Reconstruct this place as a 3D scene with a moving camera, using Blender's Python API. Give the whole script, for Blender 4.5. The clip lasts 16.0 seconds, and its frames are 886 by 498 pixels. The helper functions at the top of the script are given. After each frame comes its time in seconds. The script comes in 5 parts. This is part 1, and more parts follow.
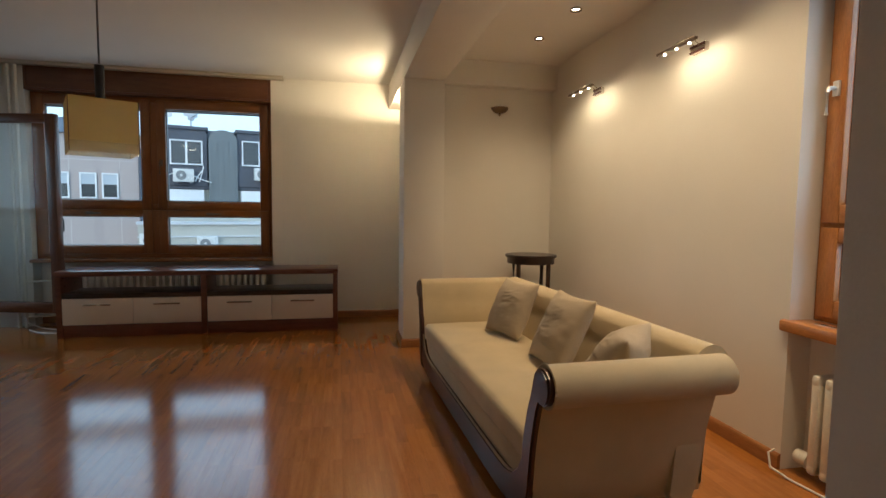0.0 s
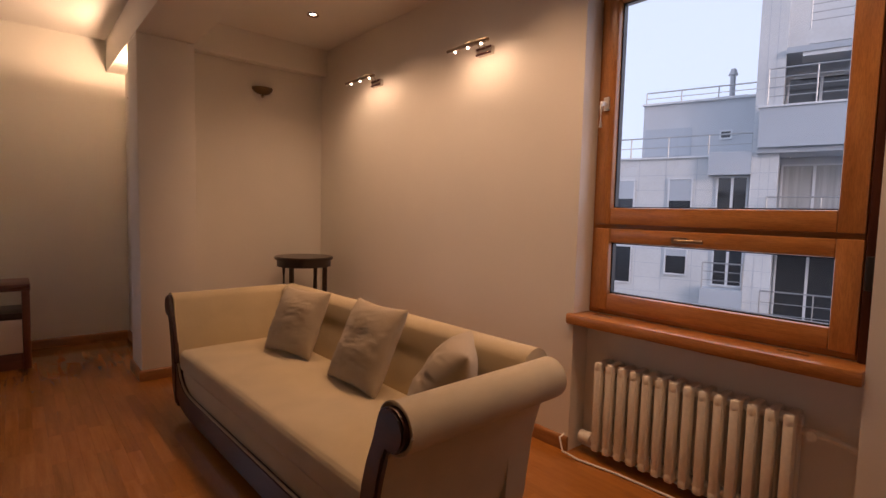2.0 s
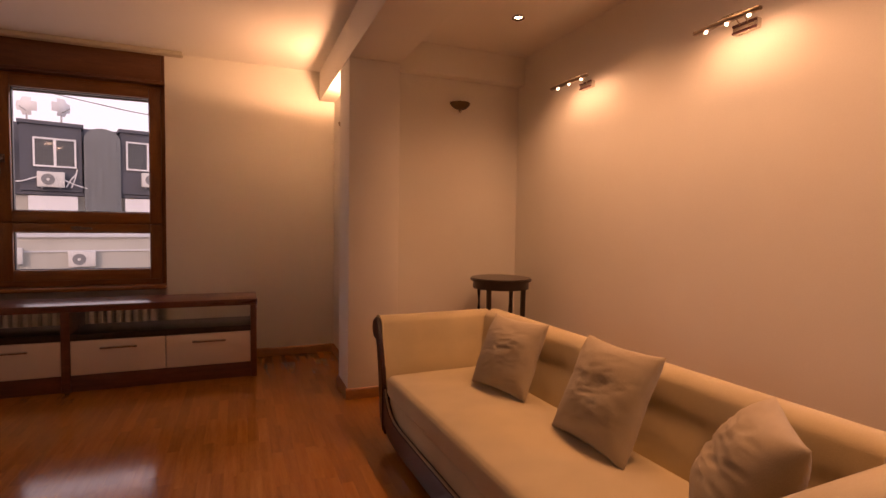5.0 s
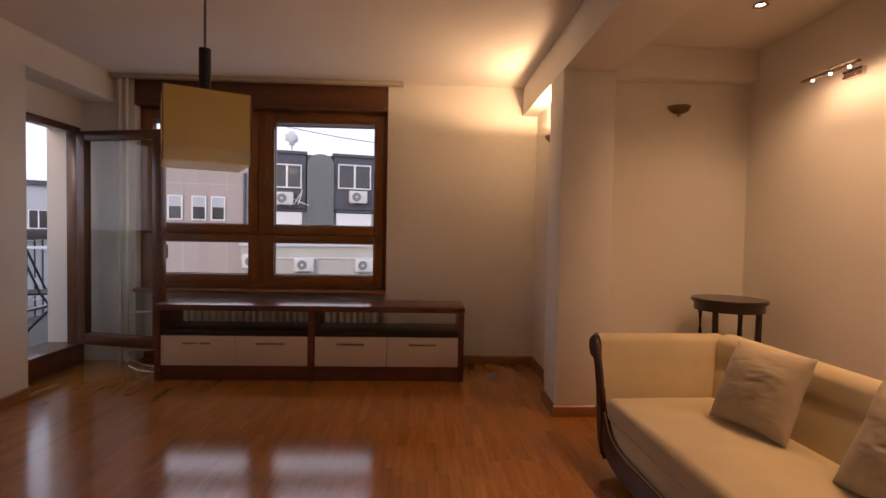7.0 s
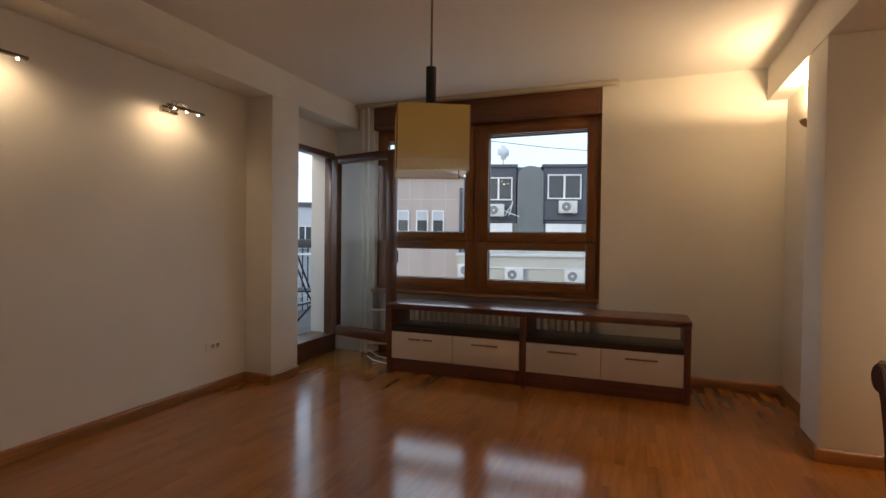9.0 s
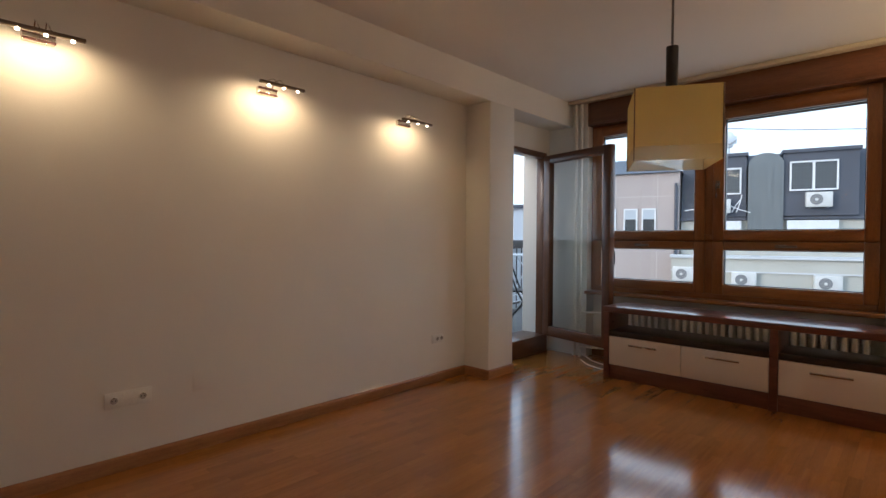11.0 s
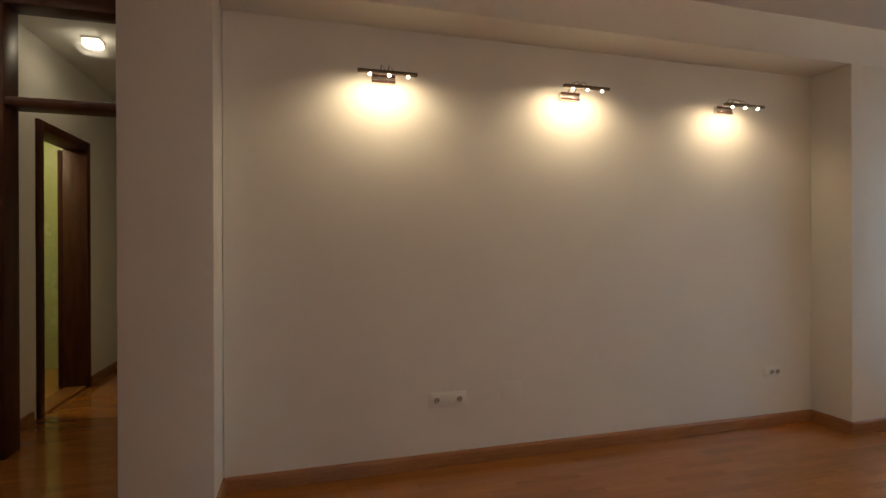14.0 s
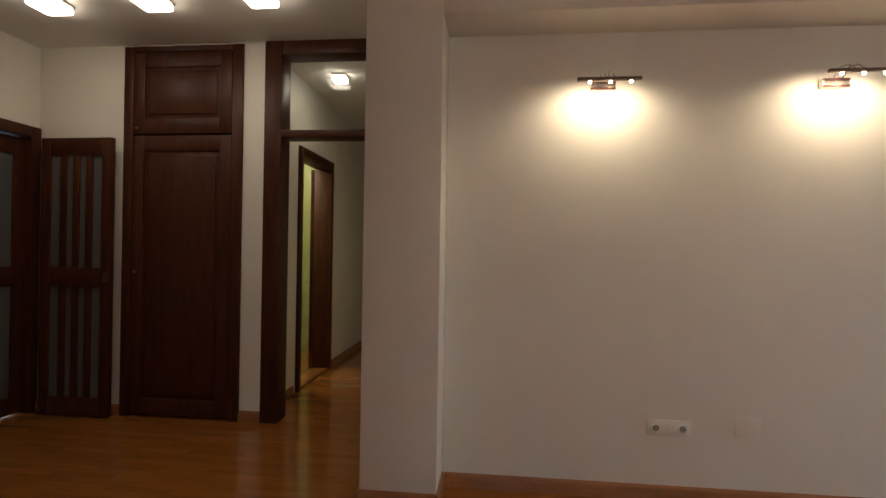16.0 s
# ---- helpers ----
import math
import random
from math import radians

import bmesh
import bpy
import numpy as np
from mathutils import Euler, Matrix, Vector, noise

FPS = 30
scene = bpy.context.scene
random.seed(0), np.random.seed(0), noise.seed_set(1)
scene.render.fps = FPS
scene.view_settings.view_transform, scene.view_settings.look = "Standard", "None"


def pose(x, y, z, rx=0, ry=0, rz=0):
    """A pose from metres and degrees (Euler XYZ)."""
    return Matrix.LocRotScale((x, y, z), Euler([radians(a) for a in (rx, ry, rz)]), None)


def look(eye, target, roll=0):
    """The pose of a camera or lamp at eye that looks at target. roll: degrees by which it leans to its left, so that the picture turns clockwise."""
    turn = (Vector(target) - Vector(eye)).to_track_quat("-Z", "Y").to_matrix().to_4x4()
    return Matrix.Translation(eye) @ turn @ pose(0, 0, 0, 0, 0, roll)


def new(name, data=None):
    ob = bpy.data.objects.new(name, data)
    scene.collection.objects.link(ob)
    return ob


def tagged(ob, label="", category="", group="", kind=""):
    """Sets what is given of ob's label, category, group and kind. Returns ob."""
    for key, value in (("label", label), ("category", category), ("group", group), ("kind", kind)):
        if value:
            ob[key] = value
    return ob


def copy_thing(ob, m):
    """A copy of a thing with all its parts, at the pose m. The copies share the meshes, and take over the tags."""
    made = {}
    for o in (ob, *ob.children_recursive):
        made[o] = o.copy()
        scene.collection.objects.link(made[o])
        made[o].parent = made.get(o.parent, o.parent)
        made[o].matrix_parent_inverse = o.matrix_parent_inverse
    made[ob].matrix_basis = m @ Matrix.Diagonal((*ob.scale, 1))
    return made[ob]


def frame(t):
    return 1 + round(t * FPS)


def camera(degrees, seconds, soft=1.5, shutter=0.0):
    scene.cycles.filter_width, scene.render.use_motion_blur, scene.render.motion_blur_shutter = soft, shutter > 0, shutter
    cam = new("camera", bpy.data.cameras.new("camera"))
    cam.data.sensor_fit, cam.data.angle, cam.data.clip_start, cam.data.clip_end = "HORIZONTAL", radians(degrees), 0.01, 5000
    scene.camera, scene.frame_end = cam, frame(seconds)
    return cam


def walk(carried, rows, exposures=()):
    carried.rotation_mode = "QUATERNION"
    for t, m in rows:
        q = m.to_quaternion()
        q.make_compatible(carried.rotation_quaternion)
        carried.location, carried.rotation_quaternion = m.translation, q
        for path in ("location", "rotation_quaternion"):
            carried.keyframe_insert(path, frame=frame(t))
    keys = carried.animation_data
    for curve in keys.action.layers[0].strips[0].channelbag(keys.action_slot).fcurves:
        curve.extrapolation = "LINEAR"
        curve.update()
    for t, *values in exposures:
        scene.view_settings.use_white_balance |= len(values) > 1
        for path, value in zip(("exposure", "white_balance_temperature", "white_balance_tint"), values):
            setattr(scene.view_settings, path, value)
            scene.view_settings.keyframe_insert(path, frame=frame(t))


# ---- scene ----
cam = camera(82.8, 16.0)
PATH = [
    (0, (-0.232, 0.261, 1.205), (0.171, 2.215, 1.057), 0.7),
    (0.5, (-0.307, 0.371, 1.191), (0.428, 2.225, 1.052), 1.3),
    (1, (-0.383, 0.49, 1.196), (0.639, 2.204, 1.061), 1.5),
    (1.5, (-0.337, 0.612, 1.202), (0.841, 2.222, 1.063), 1.4),
    (2, (-0.329, 0.723, 1.212), (0.968, 2.238, 1.068), 1.5),
    (2.5, (-0.329, 0.83, 1.223), (1.029, 2.29, 1.075), 1.5),
    (3, (-0.35, 0.967, 1.211), (1.027, 2.411, 1.076), 1.7),
    (3.5, (-0.347, 1.071, 1.242), (0.953, 2.584, 1.096), 1.2),
    (4, (-0.307, 1.13, 1.248), (0.818, 2.778, 1.11), 1.0),
    (4.5, (-0.296, 1.171, 1.237), (0.622, 2.944, 1.122), 0.9),
    (5, (-0.375, 1.198, 1.23), (0.374, 3.049, 1.13), 0.9),
    (7.5, (-0.624, 1.284, 1.24), (-0.729, 3.28, 1.177), 0.9),
    (8, (-0.63, 1.299, 1.224), (-0.934, 3.275, 1.172), 0.7),
    (8.5, (-0.623, 1.302, 1.206), (-1.141, 3.233, 1.166), 0.7),
    (9, (-0.636, 1.295, 1.195), (-1.358, 3.16, 1.162), 0.7),
    (11.5, (-0.847, 1.264, 1.183), (-2.344, 2.589, 1.145), 0.2),
    (12, (-0.936, 1.255, 1.185), (-2.533, 2.458, 1.149), -0.0),
    (12.5, (-0.987, 1.24, 1.183), (-2.679, 2.308, 1.157), -0.1),
    (13, (-1.016, 1.243, 1.2), (-2.798, 2.151, 1.172), -0.1),
    (13.5, (-1.034, 1.236, 1.198), (-2.894, 1.972, 1.183), -0.2),
    (14, (-1.042, 1.244, 1.195), (-2.968, 1.783, 1.192), -0.2),
    (14.5, (-1.051, 1.232, 1.206), (-3.023, 1.568, 1.207), -0.1),
    (15, (-1.053, 1.214, 1.224), (-3.049, 1.349, 1.221), 0.2),
    (15.5, (-1.061, 1.185, 1.225), (-3.06, 1.135, 1.232), 1.0),
    (16, (-1.062, 1.131, 1.242), (-3.051, 0.923, 1.246), 0.9),
]

# white balance and exposure drift of the clip
EXPO = [(0.0, 0.66, 5780, 8), (0.5, 0.57, 5840, 10), (1.0, 0.32, 6050, 18), (1.5, 0.22, 6480, 28), (2.0, 0.16, 6980, 40), (2.5, 0.16, 7560, 48), (3.0, 0.17, 8150, 54),
        (3.5, 0.18, 8600, 58), (4.0, 0.20, 9200, 64), (4.5, 0.34, 10100, 68), (5.0, 0.36, 9600, 62), (7.5, 0.48, 7400, 36), (8.0, 0.48, 7250, 32), (8.5, 0.53, 7120, 25),
        (9.0, 0.58, 6880, 20), (11.5, 0.97, 6500, 18), (13.0, 1.04, 6400, 13), (14.0, 1.08, 6180, 12), (15.0, 1.17, 5860, 12), (16.0, 1.40, 5760, 12)]
walk(cam, [(t, look(eye, target, roll)) for t, eye, target, roll in PATH], EXPO)

# ---------------------------------------------------------------- world and light
world = bpy.data.worlds.new("sky")
scene.world = world
world.use_nodes = True
wn = world.node_tree.nodes
wl = world.node_tree.links
wbg = wn["Background"]
sky = wn.new("ShaderNodeTexSky")
sky.sky_type = "NISHITA"
sky.sun_disc = False
sky.sun_elevation = radians(14)
sky.sun_rotation = radians(200)
sky.air_density, sky.dust_density = 1.0, 4.0
cloud = wn.new("ShaderNodeMixRGB")
cloud.inputs[0].default_value = 0.75
cloud.inputs[2].default_value = (5.95, 8.3, 10.3, 1)
wl.new(sky.outputs[0], cloud.inputs[1])
wl.new(cloud.outputs[0], wbg.inputs[0])
wbg.inputs[1].default_value = 0.128

sun = new("sun", bpy.data.lights.new("sun", "SUN"))
sun.data.energy, sun.data.angle, sun.data.color = 0.5, radians(20), (1.0, 0.96, 0.9)
sun.matrix_world = look((0, 0, 0), (0.33, 0.92, -0.25))

WARM = (1.0, 0.695, 0.38)
DAY = (0.82, 0.92, 1.0)


def lamp(name, kind, at, aim, power, colour=WARM, size=0.02, cone=90, blend=0.8):
    ob = new(name, bpy.data.lights.new(name, kind))
    ob.data.energy, ob.data.color = power, colour
    if kind == "SPOT":
        ob.data.spot_size, ob.data.spot_blend = radians(cone), blend
        ob.data.shadow_soft_size = size
    elif kind == "AREA":
        ob.data.shape, ob.data.size, ob.data.size_y = "RECTANGLE", size, size
    else:
        ob.data.shadow_soft_size = size
    ob.matrix_world = look(at, aim)
    return ob


# the sky's light in the two window openings
for day_at, day_aim, day_w, day_h, day_power in (((-2.1, 6.29, 1.52), (-2.1, 0.0, 1.1), 2.1, 1.5, 3.5), ((2.10, 1.62, 1.54), (-3.0, 1.62, 1.1), 1.0, 1.5, 3)):
    day = lamp("window_daylight", "AREA", day_at, day_aim, day_power, DAY)
    day.data.size, day.data.size_y = day_w, day_h


# ---------------------------------------------------------------- materials
def material(name, base, rough=0.5, metal=0.0, var=0.06, scale=6.0, fine=90.0, bump=0.02, fine_var=0.04, coat=0.0, spec=0.5, stretch=(1, 1, 1), sheen=0.0, dist=0.004):
    """A surface with broad blotches and fine grain, in object metres."""
    m = bpy.data.materials.new(name)
    m.use_nodes = True
    n, l = m.node_tree.nodes, m.node_tree.links
    b = n["Principled BSDF"]
    co = n.new("ShaderNodeTexCoord")
    mp = n.new("ShaderNodeMapping")
    mp.inputs["Scale"].default_value = stretch
    l.new(co.outputs["Object"], mp.inputs[0])
    big, small = n.new("ShaderNodeTexNoise"), n.new("ShaderNodeTexNoise")
    big.inputs["Scale"].default_value, big.inputs["Detail"].default_value = scale, 4
    small.inputs["Scale"].default_value, small.inputs["Detail"].default_value = fine, 3
    l.new(mp.outputs[0], big.inputs[0])
    l.new(mp.outputs[0], small.inputs[0])
    r1, r2 = n.new("ShaderNodeMapRange"), n.new("ShaderNodeMapRange")
    for r, v in ((r1, var), (r2, fine_var)):
        r.inputs[1].default_value, r.inputs[2].default_value = 0.3, 0.7
        r.inputs[3].default_value, r.inputs[4].default_value = 1 - v, 1 + v
    l.new(big.outputs[0], r1.inputs[0])
    l.new(small.outputs[0], r2.inputs[0])
    mul = n.new("ShaderNodeMath")
    mul.operation = "MULTIPLY"
    l.new(r1.outputs[0], mul.inputs[0])
    l.new(r2.outputs[0], mul.inputs[1])
    hsv = n.new("ShaderNodeHueSaturation")
    hsv.inputs["Color"].default_value = (*base, 1)
    l.new(mul.outputs[0], hsv.inputs["Value"])
    l.new(hsv.outputs[0], b.inputs["Base Color"])
    rr = n.new("ShaderNodeMapRange")
    rr.inputs[3].default_value, rr.inputs[4].default_value = max(0.02, rough - 0.08), min(1, rough + 0.08)
    l.new(big.outputs[0], rr.inputs[0])
    l.new(rr.outputs[0], b.inputs["Roughness"])
    b.inputs["Metallic"].default_value = metal
    b.inputs["Specular IOR Level"].default_value = spec
    b.inputs["Coat Weight"].default_value = coat
    b.inputs["Coat Roughness"].default_value = 0.12
    b.inputs["Sheen Weight"].default_value = sheen
    if bump:
        bp = n.new("ShaderNodeBump")
        bp.inputs["Strength"].default_value, bp.inputs["Distance"].default_value = bump * 10, dist
        l.new(small.outputs[0], bp.inputs["Height"])
        l.new(bp.outputs[0], b.inputs["Normal"])
    return m


def wood(name, dark, light, rough=0.35, along=(1, 14, 14), scale=2.2, coat=0.2, random_pieces=0.0, bump=0.01, pore=0.82):
    """Grained timber: streaks along one axis, with pores."""
    m = bpy.data.materials.new(name)
    m.use_nodes = True
    n, l = m.node_tree.nodes, m.node_tree.links
    b = n["Principled BSDF"]
    co, mp = n.new("ShaderNodeTexCoord"), n.new("ShaderNodeMapping")
    mp.inputs["Scale"].default_value = along
    l.new(co.outputs["Object"], mp.inputs[0])
    info = n.new("ShaderNodeObjectInfo")
    g, pores = n.new("ShaderNodeTexNoise"), n.new("ShaderNodeTexNoise")
    for t, s, d in ((g, scale, 6), (pores, scale * 9, 3)):
        t.noise_dimensions = "4D"
        t.inputs["Scale"].default_value, t.inputs["Detail"].default_value = s, d
        l.new(mp.outputs[0], t.inputs[0])
        wmul = n.new("ShaderNodeMath")
        wmul.operation = "MULTIPLY"
        wmul.inputs[1].default_value = 37.0
        l.new(info.outputs["Random"], wmul.inputs[0])
        l.new(wmul.outputs[0], t.inputs["W"])
    ramp = n.new("ShaderNodeValToRGB")
    ramp.color_ramp.elements[0].position, ramp.color_ramp.elements[1].position = 0.32, 0.7
    ramp.color_ramp.elements[0].color, ramp.color_ramp.elements[1].color = (*dark, 1), (*light, 1)
    l.new(g.outputs[0], ramp.inputs[0])
    hsv = n.new("ShaderNodeHueSaturation")
    l.new(ramp.outputs[0], hsv.inputs["Color"])
    rnd = n.new("ShaderNodeMapRange")
    rnd.inputs[3].default_value, rnd.inputs[4].default_value = 1 - random_pieces, 1 + random_pieces
    l.new(info.outputs["Random"], rnd.inputs[0])
    pr = n.new("ShaderNodeMapRange")
    pr.inputs[1].default_value, pr.inputs[2].default_value = 0.35, 0.6
    pr.inputs[3].default_value, pr.inputs[4].default_value = pore, 1.04
    l.new(pores.outputs[0], pr.inputs[0])
    mul = n.new("ShaderNodeMath")
    mul.operation = "MULTIPLY"
    l.new(rnd.outputs[0], mul.inputs[0])
    l.new(pr.outputs[0], mul.inputs[1])
    l.new(mul.outputs[0], hsv.inputs["Value"])
    l.new(hsv.outputs[0], b.inputs["Base Color"])
    b.inputs["Roughness"].default_value = rough
    rr = n.new("ShaderNodeMapRange")
    rr.inputs[3].default_value, rr.inputs[4].default_value = rough - 0.06, rough + 0.1
    l.new(g.outputs[0], rr.inputs[0])
    l.new(rr.outputs[0], b.inputs["Roughness"])
    b.inputs["Coat Weight"].default_value, b.inputs["Coat Roughness"].default_value = coat, 0.18
    bp = n.new("ShaderNodeBump")
    bp.inputs["Strength"].default_value, bp.inputs["Distance"].default_value = bump * 10, 0.002
    l.new(pores.outputs[0], bp.inputs["Height"])
    l.new(bp.outputs[0], b.inputs["Normal"])
    return m


def glowing(name, colour, strength):
    m = bpy.data.materials.new(name)
    m.use_nodes = True
    b = m.node_tree.nodes["Principled BSDF"]
    b.inputs["Base Color"].default_value = (*colour, 1)
    b.inputs["Emission Color"].default_value = (*colour, 1)
    b.inputs["Emission Strength"].default_value = strength
    return m


def glass(name, tint=(0.93, 0.97, 0.97), rough=0.0):
    """A pane: clear sheet with the gloss of glass."""
    m = bpy.data.materials.new(name)
    m.use_nodes = True
    n, l = m.node_tree.nodes, m.node_tree.links
    n.remove(n["Principled BSDF"])
    tr, gl, mix, fr = n.new("ShaderNodeBsdfTransparent"), n.new("ShaderNodeBsdfGlossy"), n.new("ShaderNodeMixShader"), n.new("ShaderNodeFresnel")
    tr.inputs[0].default_value = (*tint, 1)
    gl.inputs["Roughness"].default_value = rough
    fr.inputs[0].default_value = 1.5
    l.new(fr.outputs[0], mix.inputs[0])
    l.new(tr.outputs[0], mix.inputs[1])
    l.new(gl.outputs[0], mix.inputs[2])
    l.new(mix.outputs[0], n["Material Output"].inputs[0])
    return m


WALL = material("wall_paint", (0.80, 0.77, 0.70), 0.75, var=0.025, scale=1.5, fine=160, bump=0.012, fine_var=0.012, spec=0.25)
CEIL = material("ceiling_paint", (0.80, 0.77, 0.72), 0.8, var=0.02, scale=1.2, fine=140, bump=0.01, fine_var=0.01, spec=0.2)
OAK = wood("oak_strip", (0.30, 0.102, 0.017), (0.42, 0.163, 0.031), rough=0.15, along=(16, 1.3, 16), random_pieces=0.12, coat=0.4, bump=0.001, pore=0.90)
OAK_NODES, OAK_LINKS = OAK.node_tree.nodes, OAK.node_tree.links
OAK_SURFACE = OAK_NODES["Principled BSDF"].inputs
OAK_LINKS.remove(OAK_SURFACE["Roughness"].links[0])
OAK_SURFACE["Roughness"].default_value = 0.16
OAK_SURFACE["Coat Roughness"].default_value = 0.10
# brushed-on lacquer: shallow waves across all the strips
LACQUER = OAK_NODES.new("ShaderNodeTexNoise")
LACQUER.inputs["Scale"].default_value, LACQUER.inputs["Detail"].default_value = 32, 3
LACQUER_AT = OAK_NODES.new("ShaderNodeNewGeometry")
OAK_LINKS.new(LACQUER_AT.outputs["Position"], LACQUER.inputs[0])
LACQUER_RELIEF = OAK_SURFACE["Normal"].links[0].from_node
LACQUER_RELIEF.inputs["Strength"].default_value, LACQUER_RELIEF.inputs["Distance"].default_value = 1.0, 0.00020
OAK_LINKS.new(LACQUER.outputs[0], LACQUER_RELIEF.inputs["Height"])
OAK_LINKS.new(LACQUER_RELIEF.outputs[0], OAK_SURFACE["Coat Normal"])
OAKBASE = wood("oak_bed", (0.26, 0.095, 0.020), (0.34, 0.14, 0.032), rough=0.3, along=(16, 1.3, 16))
SKIRT = wood("skirting_oak", (0.27, 0.105, 0.030), (0.38, 0.165, 0.052), rough=0.35, along=(2, 2, 20))
PINE = wood("window_pine", (0.40, 0.150, 0.036), (0.55, 0.235, 0.062), rough=0.3, along=(14, 14, 2), coat=0.4)
PINEH = wood("window_pine_rail", (0.40, 0.150, 0.036), (0.55, 0.235, 0.062), rough=0.3, along=(2, 2, 18), coat=0.4)
# window pine darkened for the north window: its backlit shade is in the colour
NPINE = wood("backlit_window_pine", (0.23, 0.082, 0.021), (0.33, 0.132, 0.036), rough=0.3, along=(14, 14, 2), coat=0.3)
NPINEH = wood("backlit_window_pine_rail", (0.23, 0.082, 0.021), (0.33, 0.132, 0.036), rough=0.3, along=(2, 2, 18), coat=0.3)
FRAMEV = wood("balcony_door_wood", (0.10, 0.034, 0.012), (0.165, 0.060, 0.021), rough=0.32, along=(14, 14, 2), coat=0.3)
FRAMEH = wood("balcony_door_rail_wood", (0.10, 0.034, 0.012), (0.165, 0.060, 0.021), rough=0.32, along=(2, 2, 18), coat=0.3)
BROWN = wood("shutter_box_brown", (0.12, 0.042, 0.016), (0.17, 0.065, 0.024), rough=0.35, along=(2, 14, 18))
WALNUT = wood("cherry_veneer", (0.105, 0.030, 0.016), (0.18, 0.055, 0.028), rough=0.28, along=(2, 12, 16), coat=0.3)
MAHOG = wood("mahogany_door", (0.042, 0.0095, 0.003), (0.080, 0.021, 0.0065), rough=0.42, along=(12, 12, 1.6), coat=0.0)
MAHOG.node_tree.nodes["Principled BSDF"].inputs["Specular IOR Level"].default_value = 0.28
TRIM = wood("sofa_trim_wood", (0.045, 0.016, 0.010), (0.085, 0.030, 0.018), rough=0.3, along=(6, 2, 6), coat=0.3)
EBONY = wood("dark_table_wood", (0.018, 0.009, 0.006), (0.04, 0.018, 0.011), rough=0.3, along=(10, 10, 2), coat=0.3)
CREAM = material("cream_laminate", (0.72, 0.62, 0.52), 0.35, var=0.02, scale=3, bump=0.003, fine_var=0.01)
FABRIC = material("sofa_velour", (0.57, 0.46, 0.28), 0.9, var=0.07, scale=5, fine=420, bump=0.05, fine_var=0.05, spec=0.15, sheen=0.25)
PILLOW = material("pillow_linen", (0.46, 0.37, 0.25), 0.92, var=0.06, scale=9, fine=380, bump=0.06, fine_var=0.06, spec=0.1, sheen=0.15)
RADI = material("radiator_enamel", (0.80, 0.76, 0.66), 0.35, var=0.04, scale=7, fine=60, bump=0.012)
CHROME = material("brushed_nickel", (0.60, 0.56, 0.50), 0.25, metal=1.0, var=0.05, fine=200, bump=0.004)
NICKEL = material("pale_nickel", (0.72, 0.70, 0.66), 0.38, metal=0.35, var=0.04, fine=200, bump=0.003)
STEEL = material("dark_bronze_bar", (0.19, 0.14, 0.10), 0.34, metal=0.8, var=0.05, fine=200, bump=0.004)
BRONZE = material("red_brown_lacquered_metal", (0.09, 0.035, 0.03), 0.3, metal=0.6, var=0.05, fine=200, bump=0.004)
BRASS = material("sconce_bronze", (0.30, 0.21, 0.12), 0.35, metal=1.0, var=0.08, fine=120, bump=0.01)
BLACK = material("black_plastic", (0.015, 0.013, 0.012), 0.4, var=0.05, bump=0.004)
WHITE = material("white_plastic", (0.78, 0.76, 0.70), 0.4, var=0.03, bump=0.003)
GREY = material("socket_grey", (0.16, 0.15, 0.14), 0.5, bump=0.003)
PVC = material("white_pvc", (0.72, 0.74, 0.76), 0.4, var=0.03, bump=0.003)
PANE = glass("window_glass")
HALO = glowing("halogen_bulb", (1.0, 0.86, 0.62), 9)
PANEL = glowing("lamp_diffuser", (1.0, 0.84, 0.58), 5)


# ---------------------------------------------------------------- builders
def box(bm, x0, x1, y0, y1, z0, z1, bevel=0.0, seg=2):
    g = bmesh.ops.create_cube(bm, size=1, matrix=Matrix.Translation(((x0 + x1) / 2, (y0 + y1) / 2, (z0 + z1) / 2)) @ Matrix.Diagonal((x1 - x0, y1 - y0, z1 - z0, 1)))
    if bevel:
        vs = set(g["verts"])
        es = [e for e in bm.edges if e.verts[0] in vs and e.verts[1] in vs]
        bmesh.ops.bevel(bm, geom=es, offset=bevel, segments=seg, profile=0.5, affect="EDGES")
    return bm


def rod(bm, a, b, r, seg=12, r2=None):
    a, b = Vector(a), Vector(b)
    d = b - a
    m = Matrix.Translation((a + b) / 2) @ d.to_track_quat("Z", "Y").to_matrix().to_4x4()
    bmesh.ops.create_cone(bm, cap_ends=True, segments=seg, radius1=r, radius2=r if r2 is None else r2, depth=d.length, matrix=m)
    return bm


def ball(bm, at, r, squash=(1, 1, 1), u=16, v=10):
    bmesh.ops.create_uvsphere(bm, u_segments=u, v_segments=v, radius=r, matrix=Matrix.Translation(at) @ Matrix.Diagonal((*squash, 1)))
    return bm


def tube(bm, pts, r, seg=8):
    """A round tube along points."""
    pts = [Vector(p) for p in pts]
    rings = []
    for i, p in enumerate(pts):
        d = (pts[min(i + 1, len(pts) - 1)] - pts[max(i - 1, 0)]).normalized()
        q = d.to_track_quat("Z", "Y")
        rings.append([bm.verts.new(p + q @ Vector((r * math.cos(2 * math.pi * k / seg), r * math.sin(2 * math.pi * k / seg), 0))) for k in range(seg)])
    for a, b in zip(rings, rings[1:]):
        for k in range(seg):
            bm.faces.new((a[k], a[(k + 1) % seg], b[(k + 1) % seg], b[k]))
    bm.faces.new(rings[0][::-1])
    bm.faces.new(rings[-1])
    return bm


